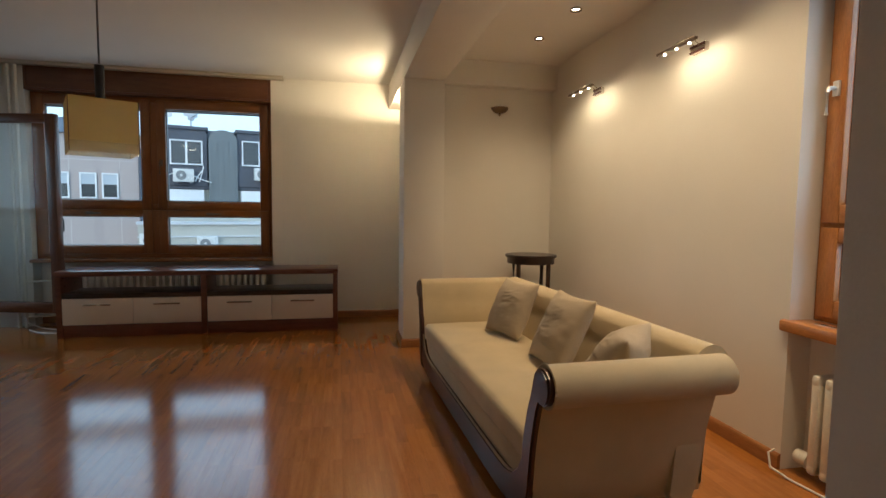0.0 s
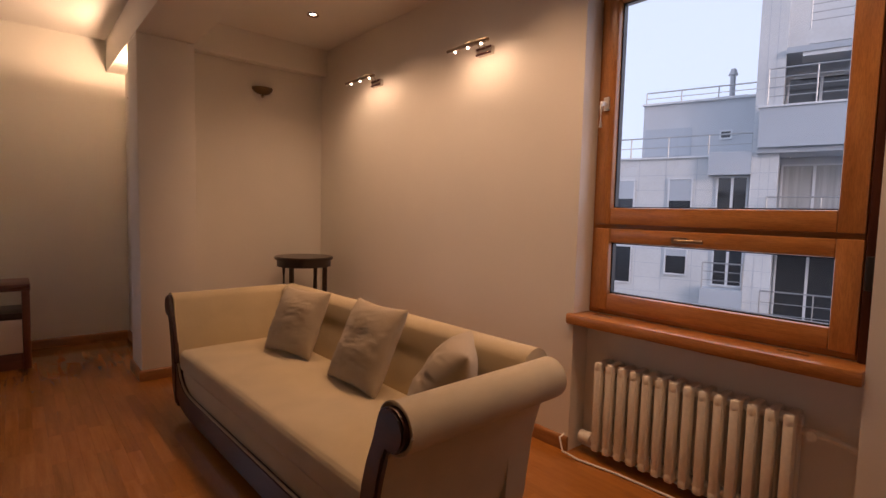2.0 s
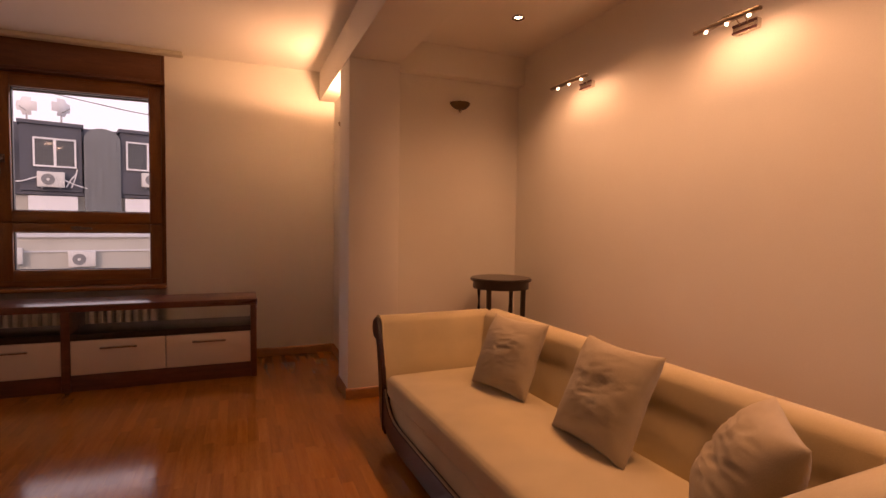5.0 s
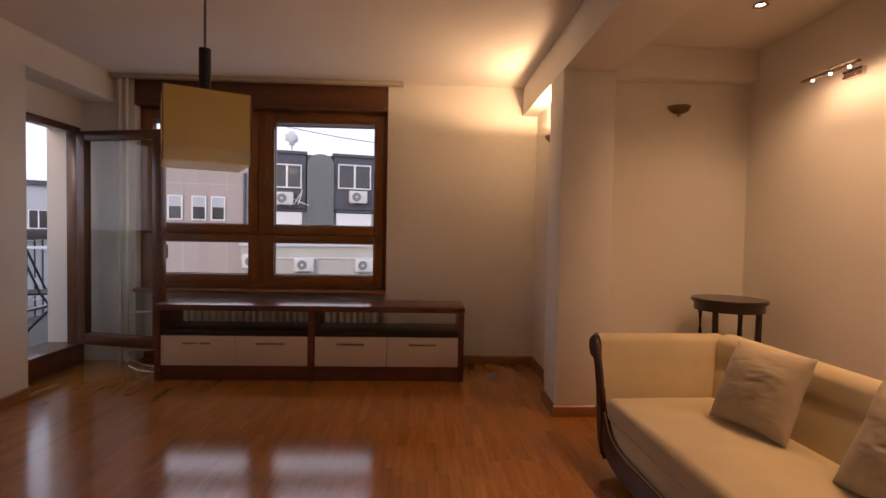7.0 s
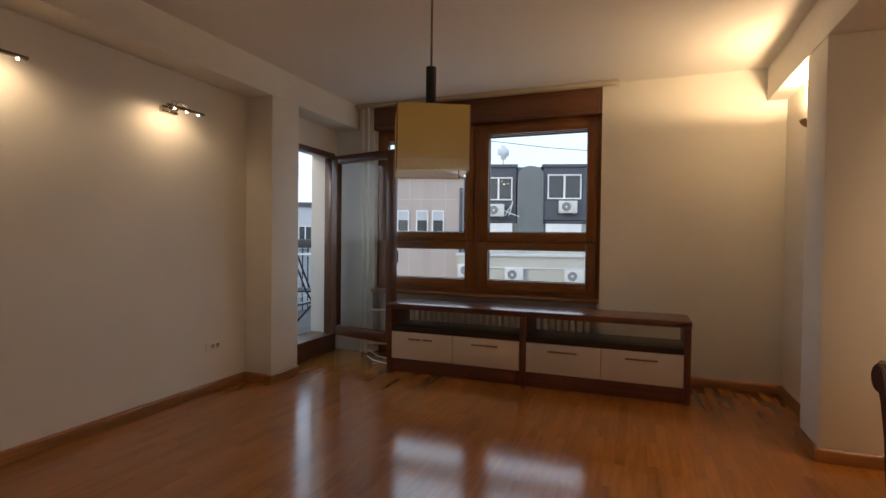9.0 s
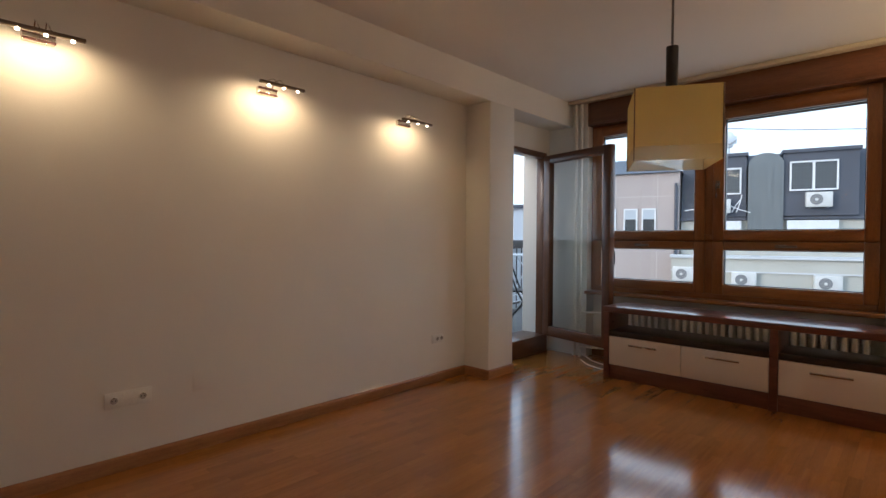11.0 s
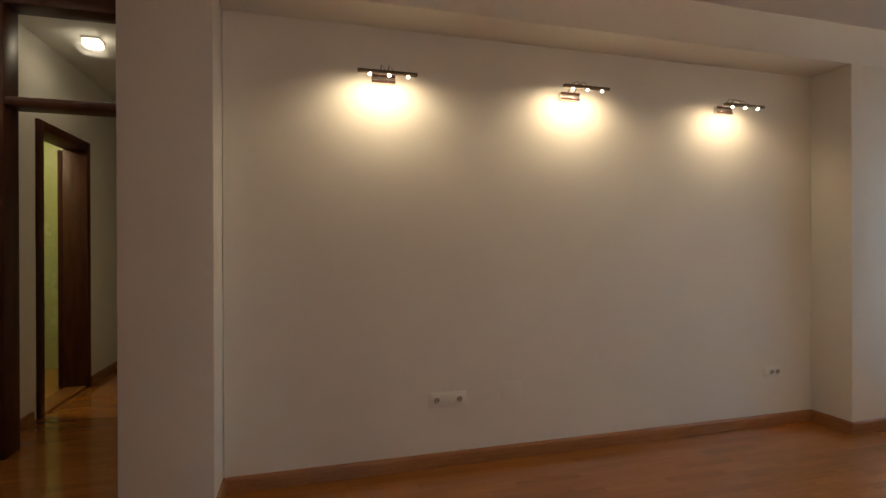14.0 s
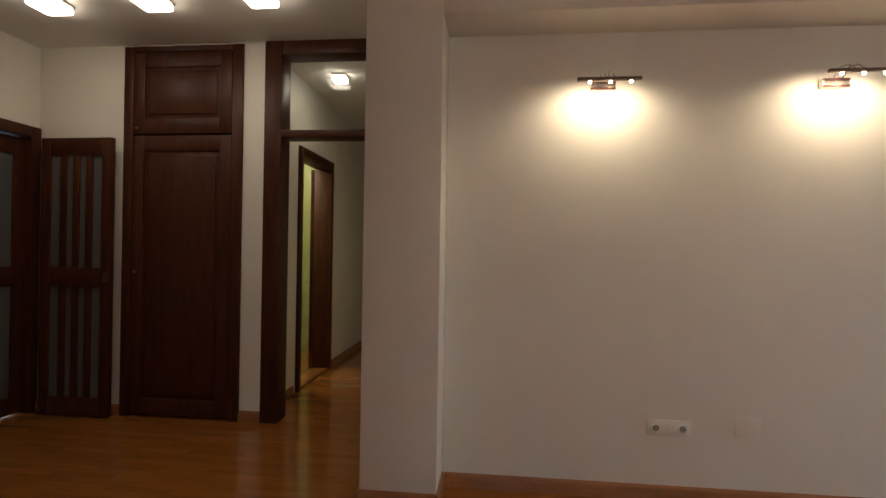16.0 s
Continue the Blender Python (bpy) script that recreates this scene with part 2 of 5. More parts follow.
def extrude(bm, outline, a, b, axis="y"):
    """A closed outline in the two other axes, drawn out from a to b along an axis."""
    def place(u, v, w):
        return {"x": (w, u, v), "y": (u, w, v), "z": (u, v, w)}[axis]
    lo = [bm.verts.new(place(u, v, a)) for u, v in outline]
    hi = [bm.verts.new(place(u, v, b)) for u, v in outline]
    n = len(outline)
    for k in range(n):
        bm.faces.new((lo[k], lo[(k + 1) % n], hi[(k + 1) % n], hi[k]))
    bm.faces.new(lo[::-1])
    bm.faces.new(hi)
    bmesh.ops.recalc_face_normals(bm, faces=bm.faces)
    return bm


def sheet(a, b, c, d):
    """A single glass sheet through four corners."""
    bm = bmesh.new()
    bm.faces.new([bm.verts.new(p) for p in (a, b, c, d)])
    return bm


def smooth_mesh(me, angle=40):
    for p in me.polygons:
        p.use_smooth = True
    me.set_sharp_from_angle(angle=radians(angle))


def part(name, bm, mat, parent=None, label="", smooth=True):
    """Links a bmesh as one mesh object under a thing or a part."""
    me = bpy.data.meshes.new(name)
    bm.normal_update()
    bm.to_mesh(me)
    bm.free()
    me.materials.append(mat)
    if smooth:
        smooth_mesh(me)
    ob = new(name, me)
    if parent is not None:
        ob.parent = parent
    if label:
        ob["label"] = label
    return ob


def thing(name, label, category, at=None, group="", kind=""):
    ob = new(name)
    ob.empty_display_size = 0.1
    if at is not None:
        ob.matrix_world = at
    return tagged(ob, label, category, group, kind)


def solid(name, x0, x1, y0, y1, z0, z1, mat, label, category, bevel=0.0, parent=None):
    ob = part(name, box(bmesh.new(), x0, x1, y0, y1, z0, z1, bevel), mat, parent, smooth=bool(bevel))
    return tagged(ob, label, category, kind="structure")


# ---------------------------------------------------------------- plan
N_WALL, W_WALL, E_WALL = 6.0, -3.70, 1.82
CEIL_Z, DINE_Z, SOFFIT = 2.61, 2.70, 2.365
HALL_X = -4.48
T = 0.30


def wall(name, x0, x1, y0, y1, z0, z1, label="warm white painted plaster wall"):
    return solid(name, x0, x1, y0, y1, z0, z1, WALL, label, "wall")


TOP = 2.95
# north wall round its window
wall("wall_north", -0.95, 0.78, N_WALL, N_WALL + T, -0.3, TOP)
wall("wall_north_below", -3.25, -0.95, N_WALL + 0.15, N_WALL + T, -0.3, 0.68, "white painted plaster back of the niche below the window")
wall("wall_north_above", -3.25, -0.95, N_WALL, N_WALL + T, 2.585, TOP, "white painted plaster strip above the window")
wall("wall_north_corner", W_WALL - T, -3.25, N_WALL, N_WALL + T, -0.3, TOP, "white painted plaster wall beside the window")
# west wall with the balcony door
wall("wall_west", W_WALL - T, W_WALL, 0.87, 5.02, -0.3, TOP)
wall("wall_west_lintel", W_WALL - T, W_WALL, 5.02, N_WALL, 2.12, TOP, "white plaster lintel above the balcony door")
wall("wall_west_jamb", W_WALL - T, W_WALL, 5.95, N_WALL, -0.3, 2.12, "white plaster reveal of the balcony door")
solid("pilaster_north", W_WALL, -3.43, 4.626, 4.97, 0, SOFFIT, WALL, "white plastered pilaster beside the balcony door", "pilaster", 0.004)
solid("beam_west", W_WALL, -3.43, 0.87, N_WALL, SOFFIT, TOP, WALL, "white plastered ceiling beam above the lamp wall", "beam", 0.004)
solid("pilaster_south", W_WALL - T, -3.45, 0.49, 0.867, 0, TOP, WALL, "white plastered pilaster at the hall opening", "pilaster", 0.004)
# niche behind the column, and the sofa bay
wall("wall_niche", 0.45, 0.78, 4.97, N_WALL, -0.3, TOP, "white plaster side wall of the niche")
wall("wall_bay", 0.78, E_WALL + T, 4.97, 4.97 + T, -0.3, TOP, "white plaster end wall of the sofa bay")
solid("box_beam", 0.665, E_WALL, 4.87, 4.97, 2.385, TOP, WALL, "white boxed-in beam along the sofa bay ceiling", "beam", 0.004)
solid("column_north", 0.315, 0.670, 4.63, 4.97, 0, 2.345, WALL, "white plastered square column beside the sofa", "column", 0.005)
solid("column_south", 0.40, 0.75, 0.42, 0.79, 0, 2.345, WALL, "white plastered square column", "column", 0.005)
solid("beam_east", 0.312, 0.667, -2.27, N_WALL, 2.345, TOP, WALL, "white plastered ceiling beam over the columns", "beam", 0.004)
# east wall round its window niche
wall("wall_east", E_WALL, E_WALL + T, 2.20, 4.97, -0.3, TOP)
wall("wall_east_south", E_WALL, E_WALL + T, -2.6, 1.05, -0.3, TOP)
wall("wall_east_niche", E_WALL + 0.13, E_WALL + T, 1.05, 2.20, -0.3, 0.719, "white plaster back of the radiator niche")
wall("wall_east_above", E_WALL, E_WALL + T, 1.05, 2.20, 2.36, TOP, "white plaster above the window")
# dining side and hall
wall("wall_south", -3.42, E_WALL, -2.57, -2.27, -0.3, TOP)
wall("wall_south_lintel", HALL_X, -3.42, -2.57, -2.27, 2.10, TOP, "white plaster above the lattice doors")
wall("wall_hall", HALL_X - 0.12, HALL_X, -0.673, -0.51, 0, TOP, "white plaster strip between the cupboard and the hall door")
wall("wall_dining", HALL_X - 0.12, HALL_X, -2.57, -1.576, 0, TOP, "white plaster wall of the dining side")
wall("wall_hall_left", -8.0, -6.10, -0.70, -0.56, 0, TOP, "white plaster hall wall")
wall("wall_hall_left_near", -5.21, HALL_X - 0.12, -0.70, -0.56, 0, TOP, "white plaster hall wall")
wall("wall_hall_left_lintel", -6.10, -5.21, -0.70, -0.56, 2.12, TOP, "white plaster above the bathroom door")
wall("wall_hall_right", -8.0, W_WALL - T, 0.55, 0.87, 0, TOP, "white plaster hall wall")
wall("wall_hall_end", -8.1, -8.0, -0.70, 0.87, 0, TOP, "white plaster hall end wall")
GREEN = material("green_bath_tile", (0.34, 0.36, 0.16), 0.25, var=0.05, scale=4, fine=30, bump=0.004)
for nm, a in (("wall_bath_west", (-7.07, -6.95, -2.3, -0.70)), ("wall_bath_east", (-5.0, -4.92, -2.3, -0.70)), ("wall_bath_south", (-7.07, -4.92, -2.42, -2.3))):
    solid(nm, *a, 0, TOP, GREEN, "olive green tiled bathroom wall", "wall")

solid("ceiling", -3.43, E_WALL + T, 0.68, N_WALL + T, CEIL_Z, TOP, CEIL, "white painted ceiling", "ceiling")
solid("ceiling_dining", -8.1, E_WALL + T, -2.57, 0.68, DINE_Z, TOP, CEIL, "white painted ceiling of the dining side", "ceiling")
floor = solid("floor", -8.1, E_WALL + T, -2.57, N_WALL + T, -0.3, -0.0012, OAKBASE, "glossy oak strip parquet floor", "floor")


# ---------------------------------------------------------------- skirting
def skirting(a, b, inward):
    """A run of wooden skirting board from a to b; inward: the way into the room."""
    (x0, y0), (x1, y1) = a, b
    bm = bmesh.new()
    prof = [(0, 0.001), (0.017, 0.001), (0.017, 0.058), (0.013, 0.069), (0.006, 0.075), (0, 0.075)]
    lo = [bm.verts.new((x0 + inward[0] * d, y0 + inward[1] * d, z)) for d, z in prof]
    hi = [bm.verts.new((x1 + inward[0] * d, y1 + inward[1] * d, z)) for d, z in prof]
    n = len(prof)
    for k in range(n):
        bm.faces.new((lo[k], lo[(k + 1) % n], hi[(k + 1) % n], hi[k]))
    bm.faces.new(lo[::-1])
    bm.faces.new(hi)
    bmesh.ops.recalc_face_normals(bm, faces=bm.faces)
    return tagged(part("baseboard", bm, SKIRT), "oak-stained wooden skirting board", "skirting", kind="structure")


S = 0.017
for a, b, n in (((W_WALL, 0.867 + S), (W_WALL, 4.626 - S), (1, 0)), ((W_WALL, 4.626), (-3.43 + S, 4.626), (0, -1)), ((-3.43, 4.626), (-3.43, 4.97), (1, 0)),
                ((W_WALL, 0.867), (-3.45 + S, 0.867), (0, 1)), ((-3.45, 0.867), (-3.45, 0.49), (1, 0)), ((-3.45 + S, 0.49), (-4.0, 0.49), (0, -1)),
                ((-0.95, N_WALL), (0.45 - S, N_WALL), (0, -1)), ((0.45, N_WALL), (0.45, 4.97), (-1, 0)), ((0.315, 4.97), (0.315, 4.63), (-1, 0)),
                ((0.315 - S, 4.63), (0.670 + S, 4.63), (0, -1)), ((0.670, 4.63), (0.670, 4.97), (1, 0)), ((0.670 + S, 4.97), (E_WALL, 4.97), (0, -1)), ((E_WALL, 4.97 - S), (E_WALL, 2.20), (-1, 0)),
                ((HALL_X, -0.673), (HALL_X, -0.51), (1, 0)), ((HALL_X, -2.27), (HALL_X, -1.576), (1, 0)), ((-6.16, -0.56), (-8.0, -0.56), (0, 1)), ((HALL_X - 0.12, -0.56), (-5.15, -0.56), (0, 1)),
                ((-3.25, N_WALL + 0.15), (-0.95, N_WALL + 0.15), (0, -1))):
    skirting(a, b, n)


# ---------------------------------------------------------------- windows
RAILC = material("aged_rail_plastic", (0.52, 0.46, 0.36), 0.5, var=0.04, bump=0.004)

def sash(win, x0, x1, z0, z1, w, y, depth, pane_y, top=None, upright=PINE, level=PINEH):
    """One sash in the plane y: a frame of four members with its pane."""
    f = new("sash")
    f.parent = win
    top = w if top is None else top
    for nm, a, mat in (("stile", (x0, x0 + w, z0, z1), upright), ("stile", (x1 - w, x1, z0, z1), upright), ("rail", (x0 + w, x1 - w, z0, z0 + w), level), ("rail", (x0 + w, x1 - w, z1 - top, z1), level)):
        part(nm, box(bmesh.new(), a[0], a[1], y, y + depth, a[2], a[3], 0.007), mat, f)
    for nm, a in (("gasket", (x0 + w, x0 + w + 0.006, z0 + w, z1 - top)), ("gasket", (x1 - w - 0.006, x1 - w, z0 + w, z1 - top)), ("gasket", (x0 + w + 0.006, x1 - w - 0.006, z0 + w, z0 + w + 0.006)), ("gasket", (x0 + w + 0.006, x1 - w - 0.006, z1 - top - 0.006, z1 - top))):
        part(nm, box(bmesh.new(), a[0], a[1], pane_y - 0.02, pane_y + 0.01, a[2], a[3]), BLACK, f)
    p = part("pane", sheet((x0 + w, pane_y, z0 + w), (x1 - w, pane_y, z0 + w), (x1 - w, pane_y, z1 - top), (x0 + w, pane_y, z1 - top)), PANE, f, smooth=False)
    p.visible_shadow = False
    return f


def window_unit(name, x0, x1, z0, z1, y, columns, split, label, upright=PINE, level=PINEH):
    """A timber window with fixed frame; columns: sash spans; split: height of the middle rail."""
    win = thing(name, label, "window", kind="structure")
    fr = 0.05
    for a, mat in (((x0, x0 + fr, z0, z1), upright), ((x1 - fr, x1, z0, z1), upright), ((x0 + fr, x1 - fr, z0, z0 + fr), level), ((x0 + fr, x1 - fr, z1 - fr, z1), level)):
        part("window_frame", box(bmesh.new(), a[0], a[1], y + 0.03, y + 0.13, a[2], a[3], 0.004), mat, win)
    part("transom", box(bmesh.new(), x0 + fr, x1 - fr, y + 0.03, y + 0.13, split - 0.03, split + 0.03, 0.004), level, win)
    for (a, b), (c, d) in zip(columns, columns[1:]):
        for lo, hi in ((z0 + fr, split - 0.03), (split + 0.03, z1 - fr)):
            part("mullion", box(bmesh.new(), b - 0.004, c + 0.004, y + 0.03, y + 0.13, lo, hi, 0.004), upright, win)
    return win


def handle(bm, at, out, along):
    """A lever: rose, neck and grip."""
    at, out, along = Vector(at), Vector(out), Vector(along)
    side = out.cross(along)
    rod(bm, at, at + out * 0.045, 0.009)
    tube(bm, [at + out * 0.04, at + out * 0.05 + along * 0.02, at + out * 0.05 + along * 0.12], 0.009, 10)
    m = Matrix((side, along, out)).transposed().to_4x4()
    m.translation = at
    g = bmesh.ops.create_cube(bm, size=1, matrix=m @ Matrix.Diagonal((0.028, 0.065, 0.014, 1)))
    return bm


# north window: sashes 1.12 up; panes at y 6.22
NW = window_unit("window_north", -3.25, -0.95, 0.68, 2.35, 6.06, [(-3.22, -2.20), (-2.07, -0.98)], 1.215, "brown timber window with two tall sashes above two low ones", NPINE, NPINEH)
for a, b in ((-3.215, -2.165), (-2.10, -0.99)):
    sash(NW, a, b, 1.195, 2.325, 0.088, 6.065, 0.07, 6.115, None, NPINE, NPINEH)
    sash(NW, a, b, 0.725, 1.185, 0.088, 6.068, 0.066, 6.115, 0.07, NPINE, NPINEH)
part("window_handle", handle(bmesh.new(), (-2.06, 6.06, 1.68), (0, -1, 0), (0, 0, -1)), STEEL, NW, "dark lever handle")
part("window_handle", handle(bmesh.new(), (-1.60, 6.06, 1.15), (0, -1, 0), (1, 0, 0)), STEEL, NW, "dark lever handle")
part("window_handle", handle(bmesh.new(), (-2.75, 6.06, 1.15), (0, -1, 0), (1, 0, 0)), STEEL, NW, "dark lever handle")
sill = part("window_sill", box(bmesh.new(), -3.25, -0.95, 5.945, 6.149, 0.648, 0.679, 0.008), NPINEH, NW, "stained timber sill")
rs = thing("roller_shutter_box", "dark brown wooden roller shutter box above the window", "shutter box")
part("front_panel", box(bmesh.new(), -3.225, -0.975, 5.988, 6.005, 2.372, 2.585, 0.004), BROWN, rs)
part("bottom_board", box(bmesh.new(), -3.25, -0.95, 5.983, 6.25, 2.35, 2.371, 0.004), BROWN, rs)
for a, b in ((-3.25, -3.226), (-0.974, -0.95)):
    part("end_board", box(bmesh.new(), a, b, 5.985, 6.25, 2.3715, 2.585, 0.004), BROWN, rs)
tagged(part("roller_shutter", box(bmesh.new(), -3.17, -0.99, 6.20, 6.215, 2.23, 2.35), GREY), "lowered edge of a grey roller shutter", "shutter")
tagged(part("curtain_rail", box(bmesh.new(), -3.43, -0.81, 5.90, 5.98, 2.575, CEIL_Z - 0.001, 0.006), RAILC), "off-white double curtain rail on the ceiling", "curtain rail")

# east window
EW = window_unit("window_east", 0, 1.15, 0.72, 2.36, 0, [(0.03, 1.12)], 1.17, "honey-brown timber window with a tall sash above a low one")
sash(EW, 0.025, 1.102, 1.175, 2.335, 0.083, 0.005, 0.07, 0.06)
sash(EW, 0.025, 1.102, 0.745, 1.155, 0.083, 0.008, 0.066, 0.06, 0.07)
# mahogany here only darkens the post: the shade on it is put into the colour
part("side_post", box(bmesh.new(), 1.108, 1.15, -0.004, 0.05, 0.72, 2.36, 0.005), MAHOG, EW, "frame post with its shade put into a dark colour")
part("window_handle", handle(bmesh.new(), (0.065, 0.0, 1.77), (0, -1, 0), (0, 0, -1)), NICKEL, EW, "brushed metal lever handle")
part("window_handle", handle(bmesh.new(), (0.46, 0.0, 1.115), (0, -1, 0), (1, 0, 0)), BRASS, EW, "brass lever handle")
part("shutter_strap_box", box(bmesh.new(), 1.112, 1.146, -0.03, -0.004, 0.98, 1.10, 0.008), BLACK, EW, "black strap winder")
for u in (0.13, 0.93):
    part("sill_vent", box(bmesh.new(), u - 0.05, u + 0.05, -0.055, -0.04, 0.7205, 0.724), CHROME, EW, "metal hinge plate")
EW.matrix_world = pose(1.925, 2.20, 0, 0, 0, -90)
tagged(part("window_sill_east", box(bmesh.new(), 1.795, 1.949, 1.05, 2.235, 0.665, 0.721, 0.012), PINEH), "honey-brown thick timber window sill over the radiator", "window sill", kind="structure")

# ---------------------------------------------------------------- balcony door
frame_d = thing("door_balcony_frame", "brown timber frame of the open balcony door", "door frame", kind="structure")
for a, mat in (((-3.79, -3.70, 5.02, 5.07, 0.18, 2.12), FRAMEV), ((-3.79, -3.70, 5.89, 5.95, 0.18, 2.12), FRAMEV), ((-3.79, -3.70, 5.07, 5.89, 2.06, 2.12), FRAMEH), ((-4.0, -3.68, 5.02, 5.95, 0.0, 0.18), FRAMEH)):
    part("frame_member", box(bmesh.new(), *a, 0.005), mat, frame_d)
leaf = thing("door_balcony", "brown timber glazed balcony door standing open into the room", "door", kind="structure")
lw = 0.86
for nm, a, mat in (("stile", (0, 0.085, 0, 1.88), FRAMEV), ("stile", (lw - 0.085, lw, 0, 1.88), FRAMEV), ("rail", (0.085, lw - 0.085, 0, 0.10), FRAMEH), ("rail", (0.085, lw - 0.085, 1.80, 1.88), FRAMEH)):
    part(nm, box(bmesh.new(), a[0], a[1], -0.035, 0.035, a[2], a[3], 0.006), mat, leaf)
dp = part("pane", sheet((0.085, 0, 0.10), (lw - 0.085, 0, 0.10), (lw - 0.085, 0, 1.80), (0.085, 0, 1.80)), PANE, leaf, smooth=False)
dp.visible_shadow = False
part("door_handle", handle(bmesh.new(), (lw - 0.04, 0.035, 0.90), (0, 1, 0), (0, 0, -1)), BLACK, leaf, "dark lever handle")
leaf.matrix_world = pose(-3.66, 5.87, 0.19, 0, 0, -14)


# ---------------------------------------------------------------- radiators and pipes
def radiator(name, label, sections, step, z0, z1, depth, at):
    """Column radiator along local x: each section two tubes with rounded heads."""
    r = thing(name, label, "radiator")
    me = None
    for k in range(sections):
        if me is None:
            bm = bmesh.new()
            w = step * 0.62
            for y in (-depth * 0.30, depth * 0.30):
                box(bm, -w / 2, w / 2, y - depth * 0.19, y + depth * 0.19, z0, z1 - 0.02, 0.011, 2)
            box(bm, -w / 2, w / 2, -depth / 2, depth / 2, z1 - 0.055, z1, 0.014, 2)
            box(bm, -w / 2, w / 2, -depth / 2, depth / 2, z0 + 0.0, z0 + 0.05, 0.014, 2)
            rod(bm, (-step / 2, 0, z1 - 0.03), (step / 2, 0, z1 - 0.03), 0.021, 12)
            rod(bm, (-step / 2, 0, z0 + 0.03), (step / 2, 0, z0 + 0.03), 0.021, 12)
            ob = part("radiator_section", bm, RADI, r)
            me = ob.data
        else:
            ob = new("radiator_section", me)
            ob.parent = r
        ob.location = ((k + 0.5) * step, 0, 0)
    r.matrix_world = at
    return r


R1 = radiator("radiator", "cream enamelled cast-iron column radiator under the window sill", 14, 0.0615, 0.05, 0.503, 0.125, pose(1.884, 2.085, 0, 0, 0, -90))
vb = rod(bmesh.new(), (-0.075, -0.01, 0.085), (-0.012, -0.01, 0.085), 0.032, 20)
rod(vb, (-0.012, -0.01, 0.085), (0.01, -0.01, 0.085), 0.016, 12)
part("thermostat_knob", vb, RADI, R1, "cream round thermostat knob")
vp = rod(bmesh.new(), (0.86, 0, 0.44), (0.91, 0, 0.44), 0.015, 12)
rod(vp, (0.895, -0.03, 0.435), (0.895, 0.01, 0.435), 0.018, 12)
part("valve", vp, RADI, R1, "cream round valve")
part("feed_pipe", tube(bmesh.new(), [(0.91, 0, 0.44), (0.95, 0, 0.438), (0.99, 0.0, 0.43), (1.036, 0.0, 0.415)], 0.013), RADI, R1, "cream painted pipe")
tagged(part("cable", tube(bmesh.new(), [(1.79, 2.205, 0.10), (1.76, 2.21, 0.085), (1.745, 2.18, 0.03), (1.77, 2.10, 0.008), (1.80, 1.9, 0.007), (1.81, 1.6, 0.007), (1.79, 1.3, 0.007), (1.80, 1.06, 0.007)], 0.005, 6), WHITE), "thin white cable along the floor by the radiator", "cable")
R2 = radiator("radiator", "cream enamelled column radiator behind the low sideboard", 30, 0.062, 0.08, 0.545, 0.11, pose(-2.88, 6.03, 0))
part("feed_pipe", tube(bmesh.new(), [(0.02, 0.0, 0.46), (-0.12, -0.01, 0.46), (-0.30, -0.07, 0.46), (-0.40, -0.08, 0.46)], 0.011), RADI, R2)
part("feed_pipe", tube(bmesh.new(), [(0.02, 0.0, 0.11), (-0.20, -0.04, 0.11), (-0.42, -0.08, 0.10)], 0.011), RADI, R2)
for x in (-3.36, -3.30):
    tagged(part("heating_pipe", rod(bmesh.new(), (x, 5.955, 0.0), (x, 5.955, CEIL_Z - 0.03), 0.016, 14), RADI), "cream painted upright heating pipe in the corner", "pipe", group="pipes in the window corner")
tagged(part("cable", tube(bmesh.new(), [(-3.2, 5.80, 0.008), (-3.05, 5.66, 0.008), (-2.88, 5.60, 0.008), (-2.82, 5.68, 0.01), (-2.95, 5.76, 0.012), (-3.1, 5.83, 0.012), (-3.25, 5.88, 0.06), (-3.3, 5.93, 0.12)], 0.006, 6), WHITE), "loose white cable on the floor under the balcony door", "cable")


# ---------------------------------------------------------------- low sideboard
def sideboard():
    t = thing("sideboard", "low cherry-wood sideboard with four cream drawers and an open shelf", "sideboard")
    x0, x1, y0, y1 = -2.766, -0.254, 5.395, 5.80
    mid = -1.51
    part("top", box(bmesh.new(), x0 - 0.004, x1 + 0.004, y0 - 0.006, y1, 0.572, 0.620, 0.004), WALNUT, t)
    for a, b in ((x0, x0 + 0.045), (mid - 0.026, mid + 0.026), (x1 - 0.045, x1)):
        part("side_panel", box(bmesh.new(), a, b, y0, y1, 0.0, 0.572, 0.003), WALNUT, t)
    for a, b in ((x0 + 0.045, mid - 0.026), (mid + 0.026, x1 - 0.045)):
        part("shelf", box(bmesh.new(), a, b, y0 + 0.012, y1, 0.368, 0.412, 0.002), EBONY, t, "dark shelf board")
        part("plinth", box(bmesh.new(), a, b, y0 + 0.02, y1, 0.0, 0.116, 0.002), WALNUT, t)
        part("back_panel", box(bmesh.new(), a, b, y1 - 0.02, y1 - 0.005, 0.116, 0.368), WALNUT, t)
        h = (a + b) / 2
        for c, d in ((a + 0.003, h - 0.002), (h + 0.002, b - 0.003)):
            dr = part("drawer", box(bmesh.new(), c, d, y0 + 0.004, y0 + 0.024, 0.122, 0.364, 0.003), CREAM, t, "cream laminate drawer front")
            m = (c + d) / 2
            hb = box(bmesh.new(), m - 0.115, m + 0.115, y0 - 0.022, y0 - 0.012, 0.302, 0.318, 0.003)
            for s in (-0.1, 0.1):
                rod(hb, (m + s, y0 - 0.014, 0.31), (m + s, y0 + 0.006, 0.31), 0.005, 8)
            part("handle", hb, CHROME, dr, "brushed metal bar handle")
    return t


sideboard()


